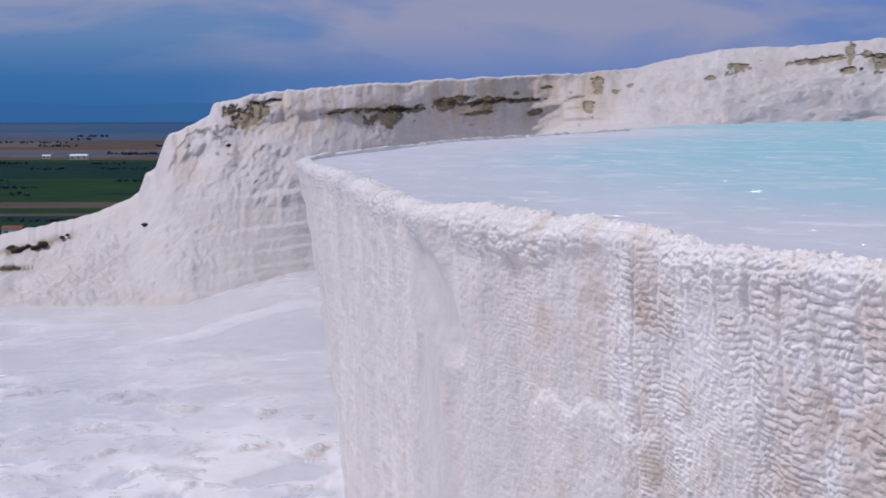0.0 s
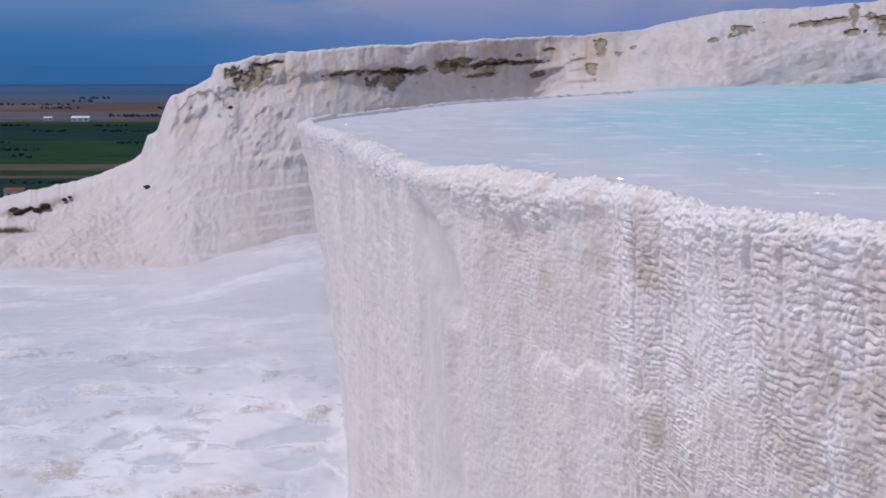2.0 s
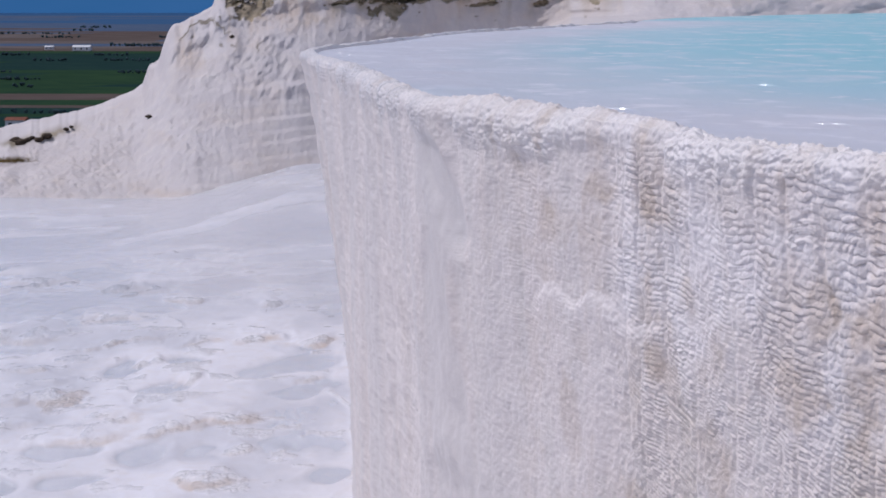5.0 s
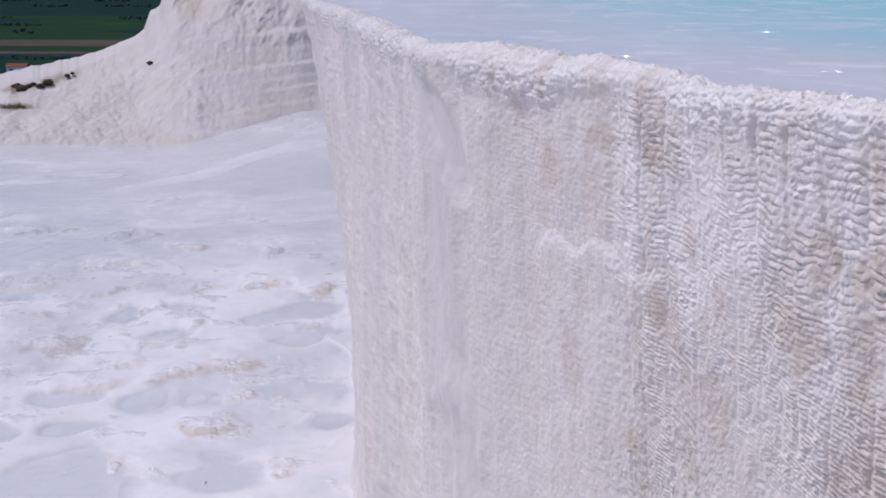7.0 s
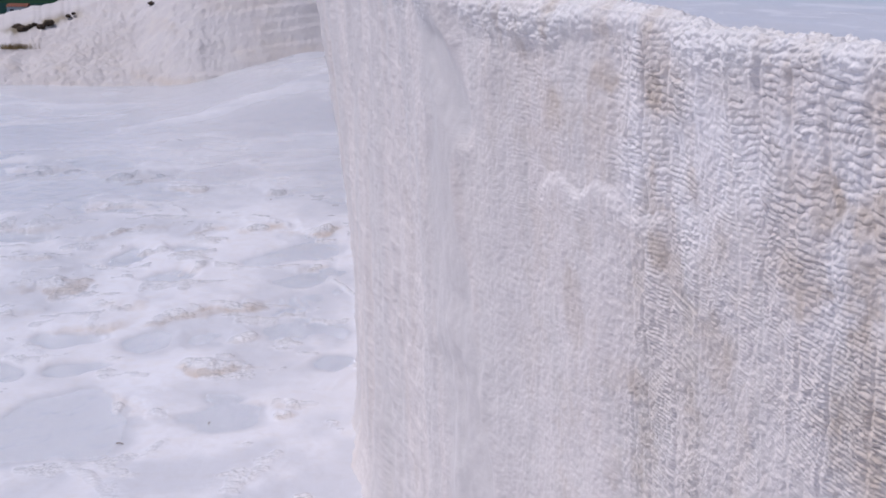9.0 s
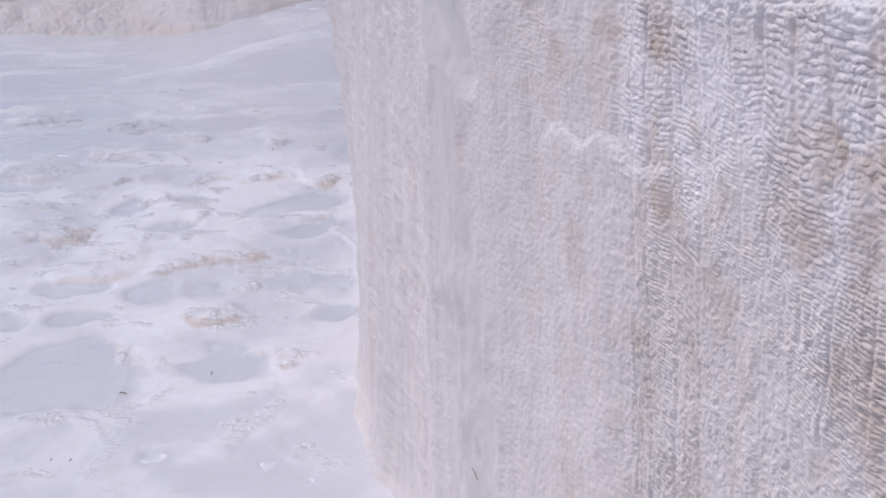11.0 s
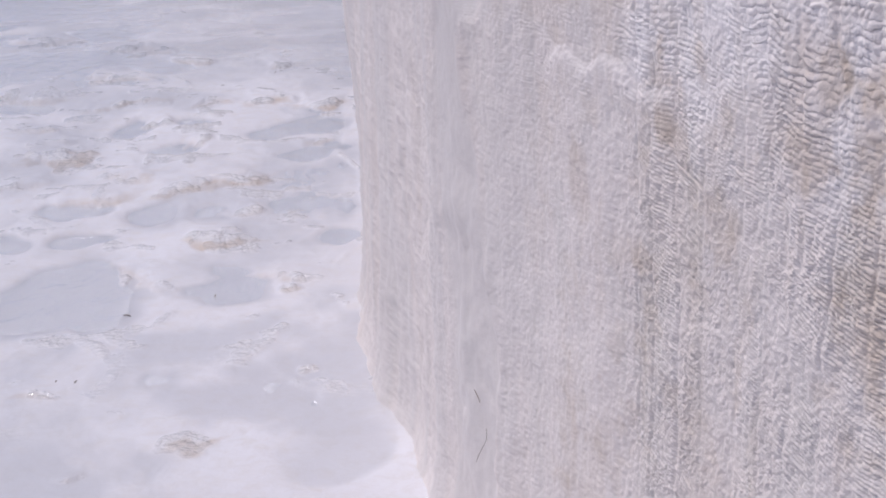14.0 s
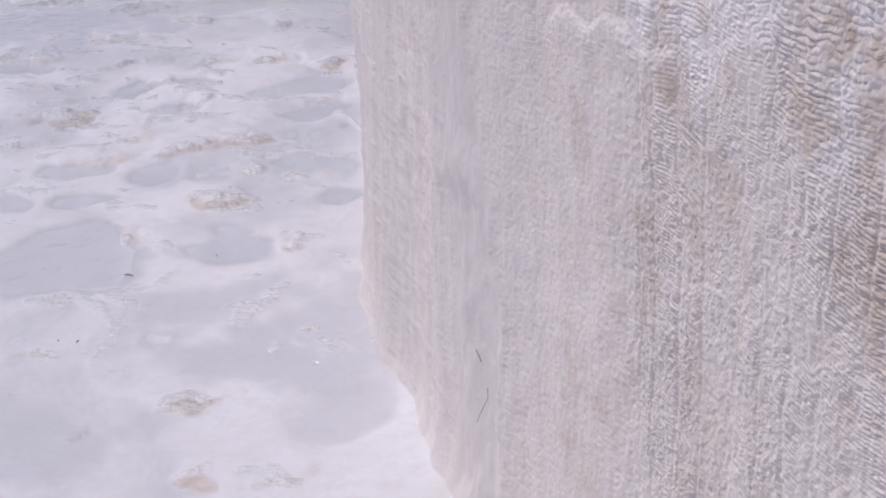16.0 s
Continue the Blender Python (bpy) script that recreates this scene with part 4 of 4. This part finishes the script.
    soil_shade = np.maximum(soil_shade, 0.25 * step(0.45, 0.7, fbm(U * 4.5, Z * 7, 4, 113)) * cap)
    stain = 0.65 * tall * step(-0.25, 0.4, fbm(U * 3.6, Z * 0.7, 4, 115, 0.6)) * (1 - step(0.5, 1.2, below)) * (1 - 0.75 * bank) + 0.22 * step(0.0, 0.6, fbm(U * 1.1, Z * 2.5, 4, 116))
    stain = stain + 0.30 * step(-0.03, 0.01, A) * step(0.13, 0.10, A) * step(-0.5, 0.4, fbm(U * 5, Z * 0.8, 4, 129, 0.6)) * step(1.2, 0.3, below)
    stain = stain + 0.16 * step(-0.17, -0.22, A) * step(-0.6, 0.3, fbm(U * 0.8, D * 0.8, 4, 132))
    stain = stain + 0.28 * np.exp(-((Z - 0.12) / 0.06) ** 2) * step(-0.14, -0.2, A) * step(-0.2, 0.3, fbm(U * 2, 0 * Z, 3, 118))
    Zr = Z + (0.05 * fbm(U * 2.6, V * 3, 4, 117, 0.6) + (0.03 * np.abs(fbm(U * 7, V * 6, 3, 114)) - 0.02) * (1 - bank)) * V + bank * V * (1 - V) * (0.55 * fbm(U * 0.8 + V, V * 4, 4, 124) + 0.16 * np.abs(fbm(U * 3, V * 12, 3, 125)))
    mound = lowr * step(-0.10, -0.17, A) * np.clip(V * (1 - V) * 5, 0, 1)
    Zr = Zr + mound * (0.14 * fbm(U * 1.1, D * 0.9, 4, 126) + 0.05 * np.abs(fbm(U * 3.5, D * 3.0, 4, 127, 0.6)) + 0.02 * fbm(U * 9, D * 9, 3, 128))
    P = np.stack([A * D, D, Zr], -1)
    # round the crest back over the top and down the hidden side
    back = []
    for dd, dz in ((0.15, 0.03), (0.5, 0.05), (1.5, 0.03), (4, -0.10), (8, -0.8), (14, -4.0), (40, -22), (110, -64)):
        Q = P[-1].copy()
        Q[:, 1] = Q[:, 1] + dd
        Q[:, 0] = a * Q[:, 1]
        Q[:, 2] = Q[:, 2] + (dz if dz > -60 else -61 - Q[:, 2])
        back.append(Q)
    P = np.concatenate([P, np.stack(back)], 0)

    def pad(q):
        return np.concatenate([q, np.repeat(q[-1:] * 0.4, len(back), 0)], 0)
    me = grid_mesh("far_cliff", P, {"stain": pad(np.clip(stain, 0, 1)), "wet": pad(0 * A), "soil_shade": pad(soil_shade), "crust": pad(np.clip(crust, 0, 1))}, flip=False)
    me.materials.append(M_CLIFF)
    return tagged(new("far_cliff", me), "white lime cliff with layered foot and earthy hollows under its cap", "cliff", kind="structure")


build_cliff()

# ======================= valley =======================
VALLEY_Z = -60.0
# blue distance haze is painted into the ground colour
M_GROUND = plain("valley_soil_hazed", (0.038, 0.092, 0.19), (0.034, 0.084, 0.18), 0.006)
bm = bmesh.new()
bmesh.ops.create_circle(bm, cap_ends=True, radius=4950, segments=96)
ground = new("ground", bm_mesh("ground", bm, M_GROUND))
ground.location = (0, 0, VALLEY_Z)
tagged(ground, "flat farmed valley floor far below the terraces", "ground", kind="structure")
# the last two carry distance haze in their base colour
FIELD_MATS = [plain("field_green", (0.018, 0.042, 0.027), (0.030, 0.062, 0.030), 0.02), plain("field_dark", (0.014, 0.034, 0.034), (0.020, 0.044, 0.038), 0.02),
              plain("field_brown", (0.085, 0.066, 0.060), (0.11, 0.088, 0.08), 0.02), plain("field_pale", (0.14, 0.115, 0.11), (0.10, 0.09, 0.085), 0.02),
              plain("field_red", (0.10, 0.04, 0.03), (0.065, 0.035, 0.03), 0.03), plain("field_thin_haze", (0.060, 0.092, 0.155), (0.080, 0.110, 0.165), 0.015),
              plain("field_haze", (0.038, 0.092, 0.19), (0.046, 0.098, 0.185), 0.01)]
rng = random.Random(7)


def build_fields():
    y = 640.0
    while y < 4300:
        deep = y * rng.uniform(0.022, 0.055)
        lean = rng.uniform(-0.03, 0.03) * y
        x = -0.42 * y - rng.uniform(0, 0.1) * y
        while x < -0.02 * y:
            wide = y * rng.uniform(0.05, 0.20)
            if y < 770:
                pick = rng.choice((4, 1, 1))
            elif y < 830:
                pick = rng.choice((1, 1, 0))
            elif y < 960:
                pick = rng.choice((2, 2, 0))
            elif y < 1090:
                pick = rng.choice((0, 0, 0, 1))
            elif y < 1620:
                pick = rng.choice((1, 1, 0, 1, 0))
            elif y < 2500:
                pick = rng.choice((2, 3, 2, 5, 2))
            # farther rows take the colours with painted haze
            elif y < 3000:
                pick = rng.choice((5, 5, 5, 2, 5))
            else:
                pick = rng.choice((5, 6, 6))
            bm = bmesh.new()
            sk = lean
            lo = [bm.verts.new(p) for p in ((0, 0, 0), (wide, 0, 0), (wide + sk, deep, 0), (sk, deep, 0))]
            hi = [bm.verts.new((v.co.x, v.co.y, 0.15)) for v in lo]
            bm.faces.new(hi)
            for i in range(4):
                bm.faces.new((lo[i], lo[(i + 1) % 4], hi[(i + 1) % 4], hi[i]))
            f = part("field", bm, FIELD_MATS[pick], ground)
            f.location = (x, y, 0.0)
            x += wide
        y += deep


build_fields()
# dark leaves, lightened and blued by haze put into the colour
M_TREE = plain("far_foliage_hazed", (0.030, 0.052, 0.060), (0.042, 0.066, 0.072), 0.15)


def clump(bm, x, y, r, seed):
    """One far tree: a rough crown of overlapping lumps on a short trunk."""
    g = random.Random(seed)
    for _ in range(4):
        res = bmesh.ops.create_icosphere(bm, subdivisions=1, radius=r * g.uniform(0.5, 0.8))
        off = Vector((x + g.uniform(-r, r) * 0.6, y + g.uniform(-r, r) * 0.6, r * g.uniform(0.7, 1.3)))
        for v in res["verts"]:
            v.co = v.co * g.uniform(0.8, 1.2) + off


def build_trees():
    for row in range(18):
        bm = bmesh.new()
        y = 690 * (1.085 ** row)
        for _ in range(rng.randint(1, 3)):
            x0 = rng.uniform(-0.33, -0.15) * y
            for i in range(rng.randint(5, 14)):
                x0 += rng.uniform(2.5, 6.0)
                clump(bm, x0, y + rng.uniform(-0.006, 0.006) * y, rng.uniform(0.7, 1.5) * (1 + y / 3000), rng.randint(0, 9999))
        t = new("tree_row", bm_mesh("tree_row", bm, M_TREE))
        t.location = (0, 0, VALLEY_Z)
        tagged(t, "dark hedgerow of trees between far fields", "trees", kind="stuff")


build_trees()
M_WHITE = plain("white_plaster", (0.72, 0.72, 0.72), (0.62, 0.62, 0.64), 0.3)
M_ROOF = plain("clay_roof", (0.24, 0.10, 0.07), (0.17, 0.08, 0.06), 0.5)
M_GLASS = plain("dark_window", (0.03, 0.035, 0.045), (0.05, 0.05, 0.06), 0.5, 0.2, shine=0.5)


def box(bm, x0, y0, z0, x1, y1, z1):
    v = [bm.verts.new((x, y, z)) for z in (z0, z1) for y in (y0, y1) for x in (x0, x1)]
    for f in ((0, 2, 3, 1), (4, 5, 7, 6), (0, 1, 5, 4), (1, 3, 7, 5), (3, 2, 6, 7), (2, 0, 4, 6)):
        bm.faces.new([v[i] for i in f])


def farm_building(x, y, w, d, h, roof, label):
    e = new("farm_building")
    e.location = (x, y, VALLEY_Z)
    bm = bmesh.new()
    box(bm, 0, 0, 0, w, d, h)
    part("wall", bm, M_WHITE, e)
    bm = bmesh.new()
    pts = [(-0.4, -0.4, h), (w + 0.4, -0.4, h), (w + 0.4, d + 0.4, h), (-0.4, d + 0.4, h), (-0.4, d / 2, h + d * 0.18), (w + 0.4, d / 2, h + d * 0.18)]
    v = [bm.verts.new(p) for p in pts]
    for f in ((0, 1, 5, 4), (3, 4, 5, 2), (0, 4, 3), (1, 2, 5), (0, 3, 2, 1)):
        bm.faces.new([v[i] for i in f])
    part("roof", bm, roof, e)
    n = max(2, int(w / 5))
    for i in range(n):
        bm = bmesh.new()
        cx = (i + 0.5) * w / n
        box(bm, cx - 0.9, -0.06, h * 0.35, cx + 0.9, 0.02, h * 0.75)
        part("window", bm, M_GLASS, e)
    return tagged(e, label, "building", group="farm buildings")


farm_building(-408, 1690, 19, 10, 4.2, M_WHITE, "long white farm shed among green fields")
farm_building(-446, 1720, 9, 7, 3.2, M_WHITE, "small white farm shed beside a longer one")
farm_building(-395, 2450, 22, 12, 6.0, M_WHITE, "pale far shed on brown fields")
farm_building(-205, 715, 9, 7, 4.5, M_ROOF, "low farmhouse with a reddish tiled roof")
farm_building(-186, 742, 7, 6, 4.0, M_ROOF, "small outbuilding with a reddish tiled roof")

# far mountains, a pale blue backdrop; distance haze is painted as glowing colour
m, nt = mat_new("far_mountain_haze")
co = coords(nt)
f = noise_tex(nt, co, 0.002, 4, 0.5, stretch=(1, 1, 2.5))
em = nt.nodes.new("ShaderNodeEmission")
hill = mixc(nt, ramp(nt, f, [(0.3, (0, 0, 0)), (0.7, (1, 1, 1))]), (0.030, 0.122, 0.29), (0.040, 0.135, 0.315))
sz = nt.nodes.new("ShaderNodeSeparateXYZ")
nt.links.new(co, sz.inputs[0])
# painted haze: crest blends into the sky's colour
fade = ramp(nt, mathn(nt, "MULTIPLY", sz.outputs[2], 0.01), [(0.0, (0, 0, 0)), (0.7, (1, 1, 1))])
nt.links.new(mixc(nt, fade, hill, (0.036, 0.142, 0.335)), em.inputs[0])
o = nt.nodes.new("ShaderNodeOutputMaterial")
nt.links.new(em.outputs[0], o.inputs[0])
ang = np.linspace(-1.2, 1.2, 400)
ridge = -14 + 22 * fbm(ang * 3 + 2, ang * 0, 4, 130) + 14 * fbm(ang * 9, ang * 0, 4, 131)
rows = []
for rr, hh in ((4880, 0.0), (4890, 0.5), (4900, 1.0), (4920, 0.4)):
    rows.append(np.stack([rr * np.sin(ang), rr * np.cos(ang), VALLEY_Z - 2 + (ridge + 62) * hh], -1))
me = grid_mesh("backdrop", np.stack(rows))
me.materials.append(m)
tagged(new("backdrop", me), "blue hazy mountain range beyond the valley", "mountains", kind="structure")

# ======================= small loose things =======================
M_STONE = plain("dark_stone", (0.10, 0.075, 0.055), (0.04, 0.033, 0.028), 9.0)
M_DRY = plain("dry_grass", (0.26, 0.19, 0.09), (0.16, 0.12, 0.06), 20.0)
M_TWIG = plain("twig_bark", (0.09, 0.06, 0.035), (0.16, 0.10, 0.05), 60.0)


def stone(x, y, z, r, seed, label):
    g = random.Random(seed)
    bm = bmesh.new()
    bmesh.ops.create_icosphere(bm, subdivisions=2, radius=r)
    for v in bm.verts:
        n = noise.noise(v.co * (2.2 / r) + Vector((seed * 3.1, 0, 0)))
        v.co = v.co * (1 + 0.45 * n)
        v.co.z *= 0.65
        v.co.x *= 1.25
    bmesh.ops.rotate(bm, verts=bm.verts, matrix=Matrix.Rotation(g.uniform(0, 6), 3, "Z"))
    ob = new("stone", bm_mesh("stone", bm, M_STONE))
    ob.location = (x, y, z + 0.18 * r)
    return tagged(ob, label, "stone", group="stones on the crest")


for k, (x, y, z, r) in enumerate([(-7.60, 27.44, 0.63, 0.10), (-7.275, 27.43, 0.69, 0.07), (-7.16, 27.54, 0.74, 0.09), (-6.87, 27.78, 0.85, 0.05),
                                  (-7.73, 27.61, 0.66, 0.09), (-7.43, 27.55, 0.71, 0.06), (-6.79, 27.84, 0.89, 0.04), (-7.50, 27.50, 0.67, 0.08)]):
    stone(x, y, z, r, k + 1, "dark brown weathered stone half sunk in the white crest")
# dark lumps added where the slope has small dark pits
for k, (x, y, z, r) in enumerate([(-4.43, 27.19, 1.33, 0.045), (-5.32, 27.50, 1.10, 0.055), (-3.86, 26.91, 1.23, 0.035), (-3.98, 28.74, 2.48, 0.05)]):
    stone(x, y, z, r, k + 21, "small dark lump added in place of a pit in the lime slope")


def tuft(x, y, z, w, h, label):
    g = random.Random(5)
    bm = bmesh.new()
    for _ in range(420):
        px, py = g.gauss(0, w * 0.4), g.gauss(0, w * 0.2)
        lean = Vector((g.gauss(0, 0.5), g.gauss(0, 0.5), 1)).normalized() * h * g.uniform(0.4, 1.0)
        side = Vector((g.uniform(-1, 1), g.uniform(-1, 1), 0)).normalized() * 0.006
        p = Vector((px, py, -0.03))
        v = [bm.verts.new(q) for q in (p - side, p + side, p + lean * 0.6 + side * 0.6, p + lean)]
        bm.faces.new(v)
    ob = new("dry_grass_tuft", bm_mesh("dry_grass_tuft", bm, M_DRY))
    ob.location = (x, y, z)
    return tagged(ob, label, "dry grass")


tuft(-7.56, 26.84, 0.40, 0.36, 0.13, "low tuft of straw-coloured dry grass on the lime slope")


def twig(points, r, label):
    cu = bpy.data.curves.new("twig", "CURVE")
    cu.dimensions = "3D"
    cu.bevel_depth = r
    cu.bevel_resolution = 2
    sp = cu.splines.new("POLY")
    sp.points.add(len(points) - 1)
    for q, p in zip(sp.points, points):
        q.co = (*p, 1)
    tmp = new("twig", cu)
    me = bpy.data.meshes.new_from_object(tmp.evaluated_get(bpy.context.evaluated_depsgraph_get()))
    bpy.data.objects.remove(tmp)
    me.materials.append(M_TWIG)
    return tagged(new("twig", me), label, "twig", group="bits of twig")


twig([(0.082, 5.765, 0.806), (0.094, 5.742, 0.792), (0.106, 5.722, 0.770)], 0.0016, "short dark twig caught on the wet wall foot")
# this strand is added to draw a crack in the wall foot
twig([(0.132, 5.693, 0.668), (0.134, 5.69, 0.62), (0.116, 5.71, 0.57), (0.104, 5.74, 0.53), (0.095, 5.765, 0.483)], 0.0009, "thin brown strand added in place of a crack in the wet wall foot")
g = random.Random(11)
for x, y, z, L in ((-2.05, 7.70, -0.012, 0.04), (-2.156, 7.70, -0.010, 0.03), (-1.98, 8.72, -0.012, 0.05), (-1.50, 9.08, -0.008, 0.03),
                   (-1.905, 15.94, -0.006, 0.07), (-2.667, 11.73, 0.030, 0.05), (-2.73, 11.97, 0.012, 0.06), (-1.93, 16.33, -0.006, 0.05)):
    a = g.uniform(0, 3.1)
    dx, dy = L * math.cos(a) / 2, L * math.sin(a) / 2
    twig([(x - dx, y - dy, z), (x + 0.1 * dy, y - 0.1 * dx, z + 0.006), (x + dx, y + dy, z)], 0.003, "short brown twig lying on the wet white terrace")
